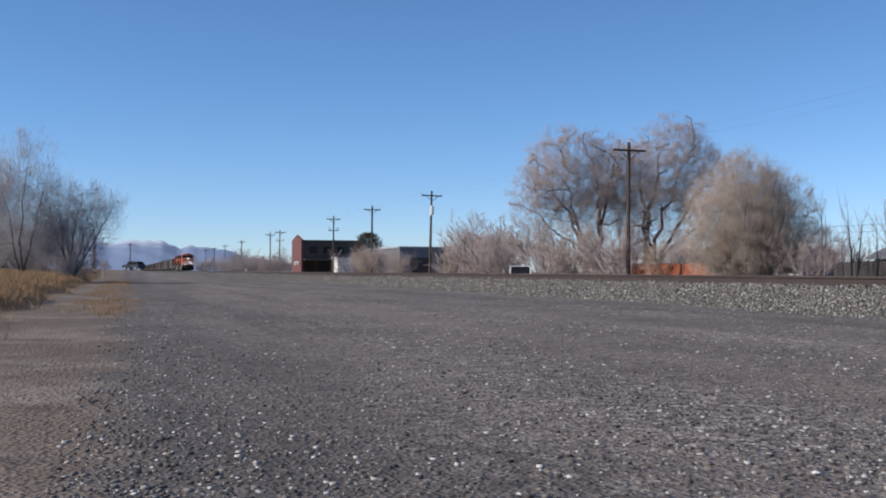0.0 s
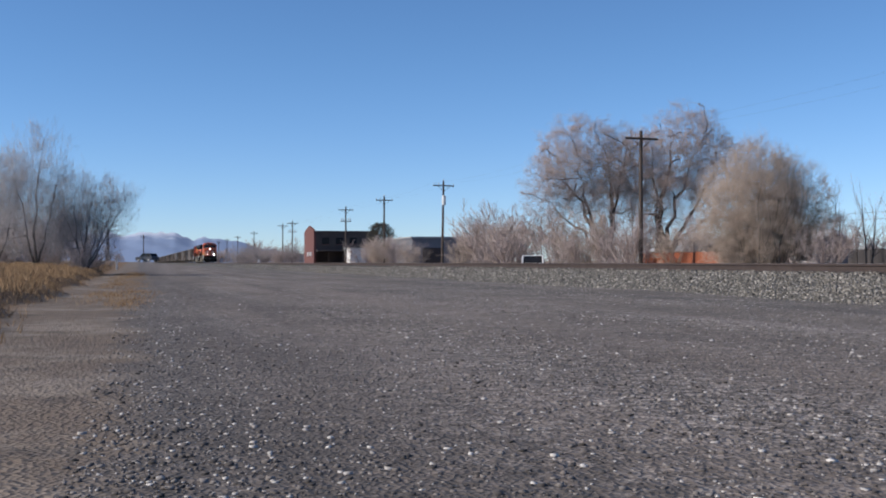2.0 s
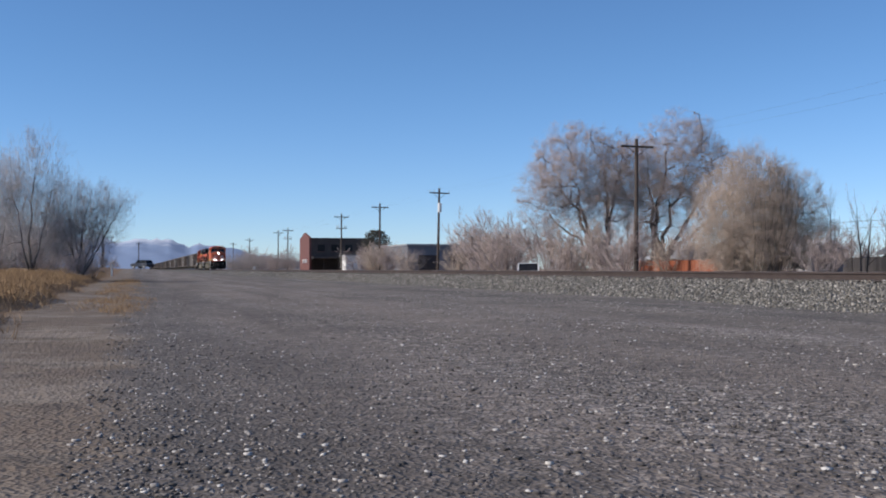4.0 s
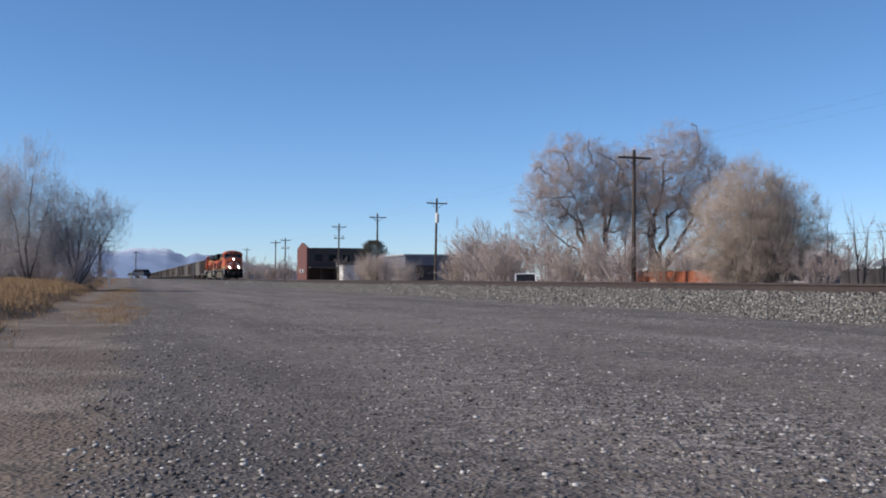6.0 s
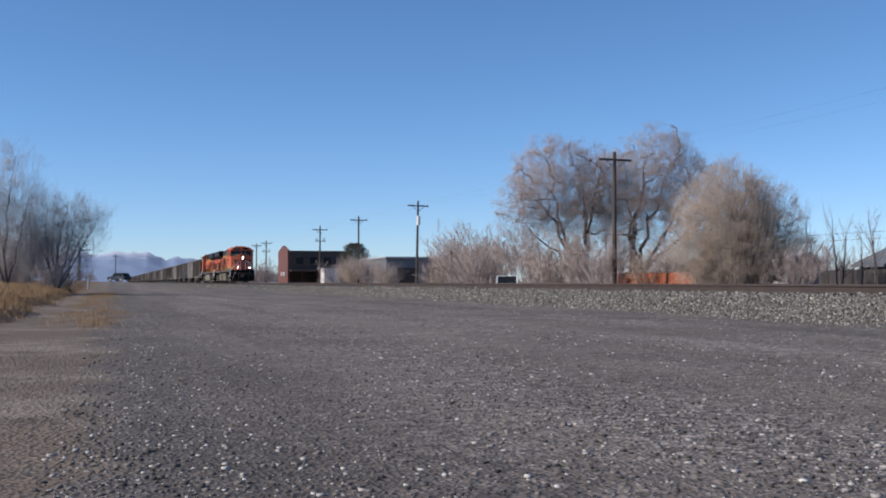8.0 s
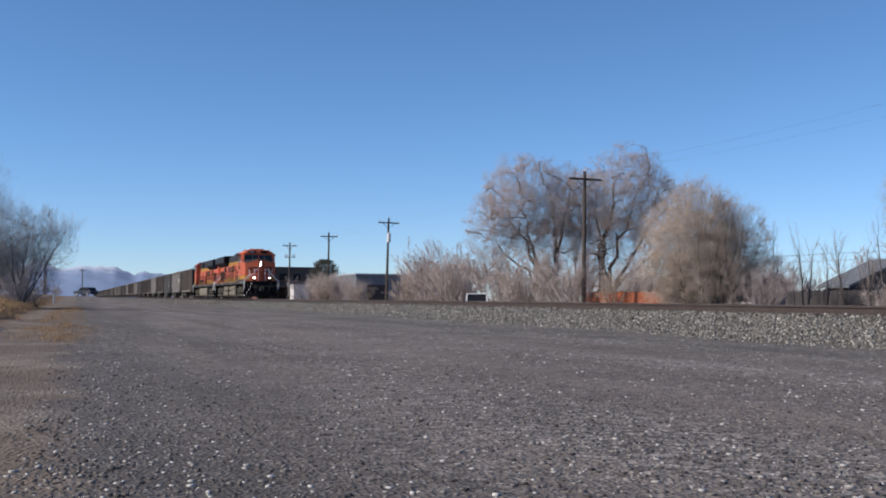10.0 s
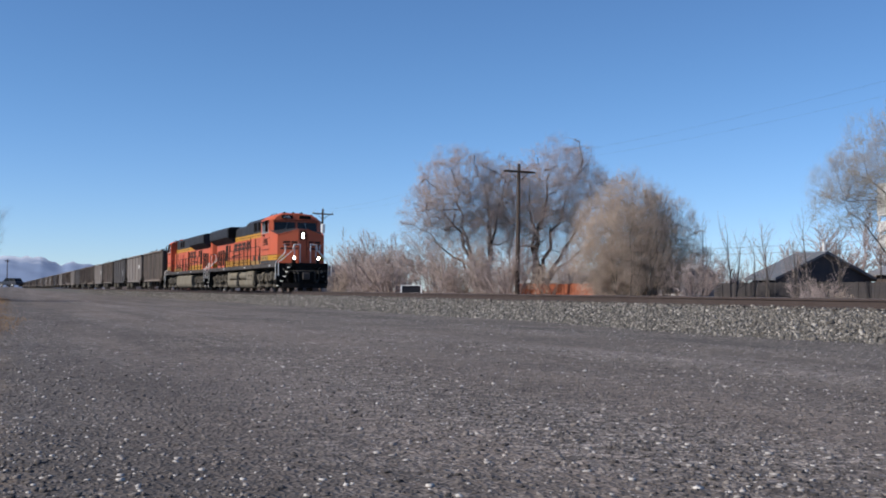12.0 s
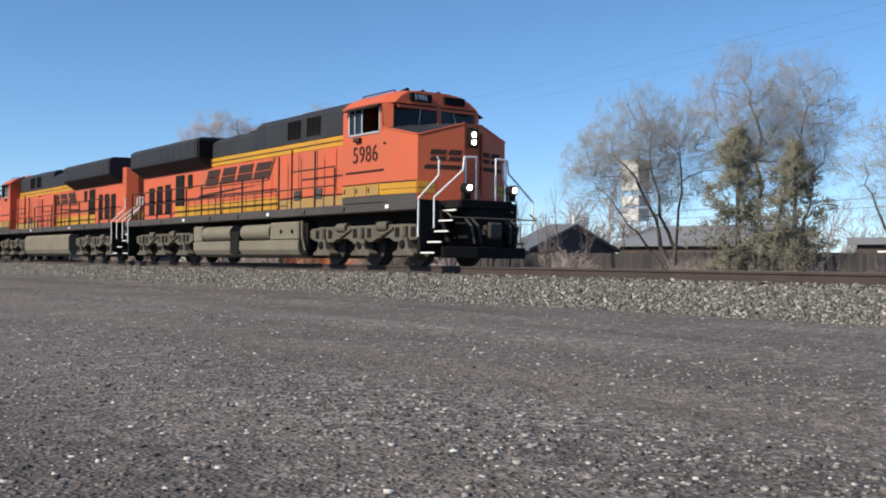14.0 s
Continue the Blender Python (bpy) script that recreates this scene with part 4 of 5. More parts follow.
def car(name, label, at, rz, color, dark=0.0):
    t = thing(name, label, "car", at, rz)
    paint = worn(name + "_paint", color, 0.35, amount=0.15)
    rubber = M_TYRE
    prism(bm := bmesh.new(), [(-2.3, 0.35), (2.3, 0.35), (2.35, 0.75), (2.2, 0.92), (1.1, 1.0), (-2.2, 1.0), (-2.35, 0.8)], "x", -0.9, 0.9, 0.05)
    part("body", bm, paint, t)
    prism(bm := bmesh.new(), [(-2.0, 0.99), (1.1, 0.99), (0.45, 1.55), (-1.6, 1.55)], "x", -0.78, 0.78, 0.05)
    part("cabin", bm, M_GLASSDARK, t, "dark glazed cabin")
    prism(bm := bmesh.new(), [(-1.55, 1.552), (0.4, 1.552), (0.3, 1.6), (-1.4, 1.6)], "x", -0.74, 0.74, 0.01)
    part("roof", bm, paint, t)
    for x in (-0.79, 0.79):
        for ya, yb in ((-2.0, -1.58), (-0.62, -0.55), (0.45, 0.48), (1.1, 0.45)):
            pipe(bm := bmesh.new(), [(x, ya, 1.0), (x * 0.97, yb, 1.56)], 0.05, 6)
            part("pillar", bm, paint, t)
    for x in (-0.82, 0.82):
        for y in (-1.4, 1.4):
            rod(bm := bmesh.new(), (x - 0.1, y, 0.34), (x + 0.1, y, 0.34), 0.34, 0.34, 16)
            w = part("wheel", bm, rubber, t)
            rod(bm := bmesh.new(), (x - 0.105, y, 0.34), (x + 0.105, y, 0.34), 0.19, 0.19, 12)
            part("rim", bm, M_STEELGREY, w)
    for x in (-0.6, 0.6):
        box(bm := bmesh.new(), (x - 0.2, 2.28, 0.68), (x + 0.2, 2.37, 0.82), 0.02)
        part("headlight", bm, M_WHITE, t)
    return t


M_TYRE = worn("black_rubber", (0.02, 0.02, 0.022), 0.8, relief=0)
car("parked_car", "white car parked beyond the rails", (30, 77.4, LOW), -21, (0.75, 0.75, 0.76))
car("parked_pickup", "dark vehicle parked far along the lot", (1.6, 205, 0.85), 40, (0.03, 0.035, 0.05))


def marker(at, h, w, label):
    t = thing("marker_post", label, "marker post", at)
    box(bm := bmesh.new(), (-w / 2, -w / 2, -0.1), (w / 2, w / 2, h), 0.02)
    part("post", bm, M_WHITE, t)
    box(bm := bmesh.new(), (-w * 0.6, -w * 0.6, h), (w * 0.6, w * 0.6, h + 0.06), 0.01)
    part("cap", bm, M_STEELGREY, t)


marker((-1.9, 100, 0.1), 1.0, 0.14, "small white marker post in the verge")
marker((20.6, 300, LOW), 3.3, 0.7, "white equipment case beside the rails")
marker((21.0, 280, LOW), 2.2, 0.6, "white equipment case beside the rails")
marker((21.5, 196, LOW), 1.6, 0.4, "short white post beside the rails")


# ---- mountains ----
def mountains():
    rng = np.random.default_rng(5)
    n, rows = 260, 14
    az = np.radians(np.linspace(-60, 12, n))
    env = np.interp(np.degrees(az), [-60, -20, -3, 0.0, 3.2, 5.5, 9.0, 12], [150, 150, 126, 124, 112, 80, 25, 0])
    ridge = env * (1 + 0.07 * np.sin(az * 95) + 0.05 * np.sin(az * 210 + 1) + 0.03 * rng.normal(0, 1, n))
    V, F = [], []
    for r in range(rows):
        f = r / (rows - 1)
        dist = 3600 + 900 * f
        for k in range(n):
            z = ridge[k] * f ** 0.9 * (1 + (0.10 * math.sin(k * 0.9 + r) + 0.08 * math.sin(k * 0.33 - r * 1.7)) * (1 - f)) - 2
            V.append((dist * math.sin(az[k]), dist * math.cos(az[k]), z))
    for r in range(rows - 1):
        for k in range(n - 1):
            a = r * n + k
            F.append((a, a + 1, a + n + 1, a + n))
    m, nt, b = nodes_of("hazy_mountain")
    tc = nt.nodes.new("ShaderNodeTexCoord")
    sep = nt.nodes.new("ShaderNodeSeparateXYZ")
    nt.links.new(tc.outputs["Object"], sep.inputs[0])
    ma = nt.nodes.new("ShaderNodeMath")
    ma.operation = 'MULTIPLY_ADD'
    nt.links.new(noise_tex(nt, 0.012, 6, 0.7), ma.inputs[0])
    ma.inputs[1].default_value = 90
    nt.links.new(sep.outputs[2], ma.inputs[2])
    mr = add(nt, "ShaderNodeMapRange")
    nt.links.new(ma.outputs[0], mr.inputs[0])
    mr.inputs[1].default_value, mr.inputs[2].default_value = 135, 172
    # blue of the distant air is mixed into the rock and snow colours
    hazed_rock = mix(nt, noise_tex(nt, 0.03, 6, 0.7), (0.14, 0.195, 0.31), (0.2, 0.26, 0.385))
    c = mix(nt, mr.outputs[0], hazed_rock, (0.5, 0.54, 0.62))
    nt.links.new(c, b.inputs["Base Color"])
    b.inputs["Roughness"].default_value = 1.0
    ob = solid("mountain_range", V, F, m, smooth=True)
    tagged(ob, "far mountain range tinted haze-blue, with snow on its crest", "mountains", kind="structure")


mountains()


# ---- train ----
def paint(name, color, rough=0.45, dirt=(0.2, 0.12, 0.08), amount=0.3):
    """Road-worn gloss paint with vertical streaks and dust."""
    m, nt, b = nodes_of(name)
    big = noise_tex(nt, 0.8, 5, 0.6)
    streak = noise_tex(nt, 1.0, 4, 0.7, stretch=(5, 5, 0.6))
    c = mix(nt, ramp(nt, big, [(0.4, (0,) * 3), (0.75, (amount,) * 3)]), color, dirt)
    c = mix(nt, ramp(nt, streak, [(0.5, (0,) * 3), (0.8, (amount * 0.8,) * 3)]), c, tuple(min(1, k * 0.7 + 0.08) for k in color))
    nt.links.new(c, b.inputs["Base Color"])
    nt.links.new(ramp(nt, streak, [(0.3, (rough,) * 3), (0.8, (rough + 0.25,) * 3)]), b.inputs["Roughness"])
    b.inputs["Specular IOR Level"].default_value = 0.3
    bump(nt, b, big, 0.08, 0.02)
    return m


M_ORANGE = paint("orange_locomotive_paint", (0.53, 0.105, 0.045))
M_YELLOW = paint("yellow_stripe_paint", (0.5, 0.25, 0.018))
M_BLACKPAINT = paint("black_roof_paint", (0.02, 0.021, 0.026), 0.6, (0.05, 0.047, 0.046))
M_LETTER = paint("dark_brown_lettering", (0.04, 0.018, 0.013), 0.7, (0.07, 0.045, 0.035), 0.12)
M_DUSTYYELLOW = paint("dust_dulled_yellow", (0.34, 0.2, 0.06), 0.7, (0.2, 0.15, 0.1), 0.7)
M_SILL = paint("dark_sill_paint", (0.055, 0.048, 0.045), 0.6, (0.12, 0.1, 0.085))
M_TRUCK = worn("dusty_grey_truck_paint", (0.125, 0.11, 0.088), 0.85, gloss=0.2, amount=0.6, scale=2.2, dirt=(0.04, 0.034, 0.028))
M_TANK = worn("dusty_tan_tank", (0.19, 0.168, 0.128), 0.8, gloss=0.3, amount=0.5, scale=1.2, dirt=(0.13, 0.11, 0.08))
M_UNDER = worn("black_grimy_steel", (0.012, 0.011, 0.011), 0.9, gloss=0.15, amount=0.3, dirt=(0.035, 0.03, 0.026))
M_WHEEL = worn("brown_wheel_steel", (0.06, 0.05, 0.045), 0.6, 0.5)
M_RAILWHITE = worn("white_handrail_paint", (0.8, 0.79, 0.76), 0.5, amount=0.15)
M_LAMP = glow("lit_lamp_lens", (1.0, 0.95, 0.88), 60.0)
M_LENS = worn("unlit_lamp_lens", (0.4, 0.4, 0.42), 0.15, relief=0)
M_REDDECK = worn("red_oxide_panel", (0.4, 0.06, 0.04), 0.6)
M_HOPPER = worn("brown_grey_car_side", (0.155, 0.122, 0.1), 0.75, 0.0, dirt=(0.09, 0.072, 0.06), amount=0.6, scale=0.9, stretch=(1, 1, 0.35), vary=0.35)
# car ends: shade between the cars is put into this darker base colour
M_CAREND = worn("shade_darkened_grimy_car_end", (0.05, 0.04, 0.035), 0.85, gloss=0.2)
M_PALECAR = worn("faded_grey_car_side", (0.19, 0.163, 0.145), 0.7, 0.0, dirt=(0.1, 0.085, 0.073), amount=0.5, scale=0.9, stretch=(1, 1, 0.35))
M_BLACKCAR = worn("black_car_side", (0.045, 0.039, 0.038), 0.7, 0.0, dirt=(0.11, 0.09, 0.075), amount=0.4, scale=0.9, stretch=(1, 1, 0.35))
M_COAL = worn("coal_load", (0.02, 0.02, 0.021), 0.8, scale=6, relief=1.0)

AXLES = (1.95, 4.0, 6.05, 16.25, 18.3, 20.35)
WHEELSETS = []          # (part, place, radius, sense)


def wheelset(parent, y, r, sense=1):
    bm = bmesh.new()
    rod(bm, (-1.05, 0, 0), (1.05, 0, 0), 0.1, sides=10)
    for s in (-1, 1):
        rod(bm, (s * 0.7, 0, 0), (s * 0.83, 0, 0), r, r, 24)
        rod(bm, (s * 0.67, 0, 0), (s * 0.7, 0, 0), r + 0.028, r + 0.028, 24)
        rod(bm, (s * 0.832, 0, 0), (s * 0.85, 0, 0), r * 0.72, r * 0.66, 20)
        rod(bm, (s * 0.85, 0, 0), (s * 1.0, 0, 0), 0.17, 0.15, 12)
        for k in range(4):
            a = k * math.tau / 4
            rod(bm, (s * 0.85, 0.28 * math.cos(a), 0.28 * math.sin(a)), (s * 0.87, 0.28 * math.cos(a), 0.28 * math.sin(a)), 0.045)
    w = part("wheelset", bm, M_WHEEL, parent, "worn steel wheels on an axle")
    w.location = (0, y, r)
    WHEELSETS.append((w, (0, y, r), r, sense))


def bar(t, name, lo, hi, mat, bevel=0.01, label=""):
    return part(name, box(bmesh.new(), lo, hi, bevel), mat, t, label)


def side_emblem(t, s, x):
    """Plain slanted blocks over a long thin sweep, where the railway's mark stands."""
    xs = x * s
    lo, hi = (xs - 0.012, xs) if s < 0 else (xs, xs + 0.012)
    def mark(name, o):
        part(name, prism(bmesh.new(), o, "x", lo, hi), M_LETTER, t)
    for k in range(4):
        y = 14.85 - k * 1.28
        for z0, z1, w in ((2.66, 2.9, 1.1), (2.93, 3.18, 1.04)):
            a, b = (z0 - 2.66) * 0.6, (z1 - 2.66) * 0.6
            mark("emblem_bar", [(y - a, z0), (y - w - a, z0), (y - w - b, z1), (y - b, z1)])
    mark("emblem_sweep", [(15.4, 2.26), (15.3, 2.36), (12.6, 2.46), (10.4, 2.5), (12.6, 2.4)])
    mark("emblem_line", [(15.3, 2.585), (9.95, 2.585), (9.95, 2.61), (15.3, 2.61)])
    mark("emblem_slash", [(9.95, 2.61), (9.87, 2.61), (9.42, 3.28), (9.5, 3.28)])


def locomotive(name, label, lit, number, sense):
    t = thing(name, label, "locomotive", (TRACK_X, 0, RAIL_Z), group="train")
    # underframe, anticlimbers and deck
    bar(t, "sill", (-1.53, 1.0, 1.36), (1.53, 21.35, 1.6), M_SILL, 0.02, "dark side sill under the walkway")
    bar(t, "underframe", (-0.95, 0.8, 1.0), (0.95, 21.5, 1.358), M_UNDER, 0.02)
    bar(t, "front_porch", (-0.8, 0.22, 1.4), (0.8, 1.3, 1.6), M_UNDER, 0.02)
    bar(t, "rear_porch", (-1.0, 21.352, 1.4), (1.0, 21.95, 1.6), M_SILL, 0.02)
    for s in (-1, 1):
        for k in range(9):
            y = 2.2 + k * 2.2
            bar(t, "sill_fitting", (s * 1.54 - 0.03, y, 1.42), (s * 1.54 + 0.03, y + 0.16, 1.52), M_RAILWHITE if k % 3 == 0 else M_SILL, 0.005)
    # nose: narrower than the cab, its two front faces swept back from the middle
    rim = [(-1.54, 2.62, 3.5), (-1.36, 1.24, 3.2), (-0.24, 0.85, 3.52), (0.24, 0.85, 3.52), (1.36, 1.24, 3.2), (1.54, 2.62, 3.5)]
    bm = bmesh.new()
    lower = [bm.verts.new((x, y, 1.602)) for x, y, z in rim]
    upper = [bm.verts.new(p) for p in rim]
    c0, c1 = bm.verts.new((-0.3, 2.3, 3.64)), bm.verts.new((0.3, 2.3, 3.64))
    for i in range(5):
        bm.faces.new((lower[i], lower[i + 1], upper[i + 1], upper[i]))
    bm.faces.new(lower[::-1])
    bm.faces.new((lower[5], lower[0], upper[0], c0, c1, upper[5]))
    for f in ((upper[1], upper[2], c0), (upper[0], upper[1], c0), (upper[2], upper[3], c1, c0), (upper[3], upper[4], c1), (upper[4], upper[5], c1)):
        bm.faces.new(f)
    n_ob = part("nose", bm, M_ORANGE, t, "orange nose with swept-back faces and a black top")
    n_ob.data.materials.append(M_BLACKPAINT)
    for p in n_ob.data.polygons:
        if p.normal.z > 0.6 and p.center.z > 3.2:
            p.material_index = 1
    for a, b in ((rim[1], rim[2]), (rim[3], rim[4]), (rim[0], rim[1]), (rim[4], rim[5])):
        part("nose_edge", rod(bmesh.new(), a, b, 0.022, sides=6), M_ORANGE, t)
    bar(t, "nose_door", (0.3, 0.83, 1.75), (0.34, 0.9, 3.3), M_ORANGE, 0.01)
    bar(t, "nose_grab_rail", (0.2, 0.79, 1.9), (0.225, 0.815, 3.3), M_LETTER, 0.0)
    # cab side walls with window openings
    bm = bmesh.new()
    for s in (-1, 1):
        x0, x1 = sorted((s * 1.54, s * 1.48))
        for o in ([(2.622, 1.602), (4.5, 1.602), (4.5, 3.38), (2.622, 3.38)], [(2.56, 3.381), (2.66, 3.381), (2.66, 4.12), (2.6, 4.12)],
                  [(4.2, 3.381), (4.5, 3.381), (4.5, 4.12), (4.2, 4.12)], [(2.66, 4.05), (4.2, 4.05), (4.2, 4.12), (2.66, 4.12)]):
            prism(bm, o, "x", x0, x1)
        # corner pillar, turned between the side and the windshield
        v = [(s * 1.542, 2.6), (s * 1.542, 2.67), (s * 1.24, 2.5), (s * 1.3, 2.43)]
        prism(bm, v if s > 0 else v[::-1], "z", 3.46, 4.12)
    box(bm, (-1.47, 4.4, 1.61), (1.47, 4.49, 4.11))
    part("cab_wall", bm, M_ORANGE, t, "orange cab side with an open window")
    # roof: cambered, its front drawn in over the windshield
    prof = [(-1.56, 4.122), (-1.3, 4.33), (-1.0, 4.47), (-0.5, 4.53), (0.5, 4.53), (1.0, 4.47), (1.3, 4.33), (1.56, 4.122)]
    bm = bmesh.new()
    rings = [[bm.verts.new((x * kx, y + lean * (z - 4.122), 4.03 + (z - 4.03) * kz)) for x, z in prof] for y, kx, kz, lean in ((2.34, 0.84, 0.93, 0.25), (2.7, 1.0, 1.0, 0.0), (4.54, 1.0, 1.0, 0.0))]
    for A, B in zip(rings, rings[1:]):
        for k in range(7):
            bm.faces.new((A[k], A[k + 1], B[k + 1], B[k]))
        bm.faces.new((A[7], A[0], B[0], B[7]))
    bm.faces.new(rings[0])
    bm.faces.new(rings[2][::-1])
    part("cab_roof", bm, M_ORANGE, t, "cambered cab roof")
    part("drip_rail", prism(bmesh.new(), [(-1.2, 4.0), (1.2, 4.0), (1.25, 4.07), (-1.25, 4.07)], "y", 2.3, 2.4), M_ORANGE, t)
    bar(t, "cab_interior", (-1.45, 2.7, 1.62), (1.45, 4.38, 3.3), M_UNDER, 0.0)
    for s in (-1, 1):
        bar(t, "cab_seat", (s * 0.95 - 0.22, 3.5, 3.302), (s * 0.95 + 0.22, 3.66, 3.85), M_UNDER, 0.05)
        q = [(0.05, 3.6), (1.3, 3.48), (1.27, 4.06), (0.05, 4.06)]
        ya = lambda x, z: 2.28 + 0.14 * x + (z - 3.55) * 0.06
        v = [(s * x, ya(x, z), z) for x, z in q] + [(s * x, ya(x, z) + 0.05, z) for x, z in q]
        f = [(0, 1, 2, 3), (7, 6, 5, 4)] + [(i, i + 4, (i + 1) % 4 + 4, (i + 1) % 4) for i in range(4)]
        solid("windshield", v, f, M_GLASSDARK, t)
        rod(bm := bmesh.new(), (s * 0.6, 2.32, 3.6), (s * 0.52, 2.36, 4.0), 0.012)
        part("wiper", bm, M_STEELGREY, t)
    part("windshield_pillar", prism(bmesh.new(), [(2.24, 3.58), (2.36, 3.58), (2.42, 4.1), (2.28, 4.1)], "x", -0.06, 0.06), M_ORANGE, t)
    for s in (-1, 1):
        x = s * 1.535
        g = bar(t, "side_window", (min(x, x - s * 0.06), 3.52, 3.42), (max(x, x - s * 0.06), 4.16, 4.04), M_GLASSDARK, 0.0)
        for lo, hi in (((3.5, 3.38), (3.55, 4.05)), ((3.86, 3.42), (3.9, 4.04)), ((4.14, 3.38), (4.2, 4.05)), ((2.66, 3.38), (2.7, 4.05)), ((2.66, 3.36), (4.2, 3.41))):
            bar(g, "frame", (min(x, x + s * 0.03), lo[0], lo[1]), (max(x, x + s * 0.03), hi[0], hi[1]), M_STEELGREY, 0.004)
        part("sun_visor", prism(bmesh.new(), [(s * 1.54, 4.06), (s * 1.54, 4.1), (s * 1.7, 4.02), (s * 1.7, 3.99)], "y", 2.6, 4.3), M_UNDER, t)
        def along(y):          # the side wall's offset: straight beside the cab, drawn in along the nose
            return 1.54 - max(0.0, 2.62 - y) * 0.18 / 1.38
        def side_mark(pname, y0, y1, z0, z1, mat, proud=0.012, label=""):
            """A thin raised panel that follows the side of cab and nose."""
            ys = [y0] + ([2.62] if y0 < 2.62 < y1 else []) + [y1]
            o = [(s * (along(y) + 0.001), y) for y in ys] + [(s * (along(y) + proud), y) for y in ys[::-1]]
            part(pname, prism(bmesh.new(), o, "z", z0, z1), mat, t, label)
        side_mark("cab_stripe", 1.26, 4.48, 1.78, 2.06, M_YELLOW, label="yellow stripe band")
        side_mark("cab_stripe_line", 1.26, 4.48, 2.07, 2.1, M_LETTER, 0.013)
        side_mark("cab_stripe_line", 1.26, 4.48, 1.9, 1.915, M_LETTER, 0.014)
        side_mark("sill_dust", 1.26, 4.48, 1.604, 1.77, M_SILL, 0.016)
        for k in range(3):
            side_mark("battery_door", 2.66 + k * 0.6, 3.2 + k * 0.6, 1.78, 2.04, M_DUSTYYELLOW, 0.035)
            side_mark("door_latch", 3.1 + k * 0.6, 3.16 + k * 0.6, 1.86, 1.98, M_LETTER, 0.045)
        side_mark("grab_rail", 2.5, 4.3, 2.4, 2.43, M_LETTER, 0.04)
        side_mark("mirror", 3.55, 3.85, 3.2, 3.3, M_LETTER, 0.09)
        side_mark("marker_light", 2.42, 2.5, 3.05, 3.1, M_LETTER, 0.03)
        # the railway's mark on the swept nose face, as plain blocks over a sweep
        def nose_mark(pname, x0, x1, z0, z1, mat, lean=0.0, proud=0.012):
            v = []
            for d in (0.002, proud):
                for x, z in ((x0, z0), (x1, z0), (x1 + lean, z1), (x0 + lean, z1)):
                    v.append((s * x, 0.85 + (x - 0.24) / 1.12 * 0.39 - d, z))
            f = [(0, 1, 2, 3), (7, 6, 5, 4), (0, 4, 5, 1), (1, 5, 6, 2), (2, 6, 7, 3), (3, 7, 4, 0)]
            solid(pname, v, f, mat, t)
        nose_mark("nose_stripe", 0.95, 1.355, 1.78, 2.06, M_YELLOW)
        nose_mark("nose_stripe_line", 0.95, 1.356, 1.9, 1.92, M_LETTER, 0.0, 0.016)
        for x0, w in ((0.72, 0.36), (0.34, 0.3)):
            for z0, z1 in ((2.58, 2.68), (2.73, 2.85)):
                nose_mark("nose_emblem_bar", x0, x0 + w, z0, z1, M_LETTER, -0.05 * s * -1)
        nose_mark("nose_emblem_sweep", 0.3, 1.22, 2.38, 2.48, M_LETTER, -0.06)
    # headlights
    h = bar(t, "headlight_housing", (-0.16, 0.78, 2.92), (0.16, 0.848, 3.42), M_UNDER, 0.03)
    for z in (3.06, 3.25):
        rod(bm := bmesh.new(), (0, 0.755, z), (0, 0.779, z), 0.052, 0.052, 16)
        part("headlight", bm, M_LAMP if lit else M_LENS, h)
    for s in (-1, 1):
        d = part("ditch_light_housing", rod(bmesh.new(), (s * 0.69, 0.03, 1.87), (s * 0.69, 0.25, 1.87), 0.13, 0.12, 16), M_UNDER, t)
        rod(bm := bmesh.new(), (s * 0.69, 0.005, 1.87), (s * 0.69, 0.029, 1.87), 0.06, 0.06, 16)
        part("ditch_light", bm, M_LAMP if lit else M_LENS, d)
        part("ditch_light_bracket", box(bmesh.new(), (s * 0.69 - 0.1, 0.1, 1.602), (s * 0.69 + 0.1, 0.24, 1.76), 0.01), M_UNDER, t)
    b = bar(t, "number_board", (-0.86, 2.3, 4.2), (-0.2, 2.4, 4.4), M_UNDER, 0.01, "dark number board over the windshield")
    bar(t, "number_board", (0.2, 2.3, 4.2), (0.86, 2.4, 4.4), M_UNDER, 0.01)
    if number:
        for text, size, m in ((number, 0.6, Matrix(((0, 0, -1, -1.556), (-1, 0, 0, 3.98), (0, 1, 0, 2.66), (0, 0, 0, 1)))),
                              (number, 0.2, Matrix(((1, 0, 0, -0.76), (0, 0, -1, 2.294), (0, 1, 0, 4.23), (0, 0, 0, 1))))):
            cu = bpy.data.curves.new("road_number", 'FONT')
            cu.body, cu.size, cu.extrude, cu.space_character = text, size, 0.004, 1.05
            tmp = bpy.data.objects.new("tmp", cu)
            scene.collection.objects.link(tmp)
            me = bpy.data.meshes.new_from_object(tmp.evaluated_get(bpy.context.evaluated_depsgraph_get()))
            bpy.data.objects.remove(tmp)
            me.materials.clear()
            o = link_mesh("road_number", me, M_LETTER if size > 0.3 else M_RAILWHITE, t, "painted road number")
            o.matrix_basis = m
    # roof fittings
    for x in (-0.5, 0.0, 0.5):
        part("horn", rod(bmesh.new(), (x, 3.0, 4.58), (x, 3.4, 4.58), 0.07, 0.03), M_UNDER, t)
    bar(t, "air_conditioner", (-0.55, 3.5, 4.532), (0.55, 4.3, 4.62), M_ORANGE, 0.03)
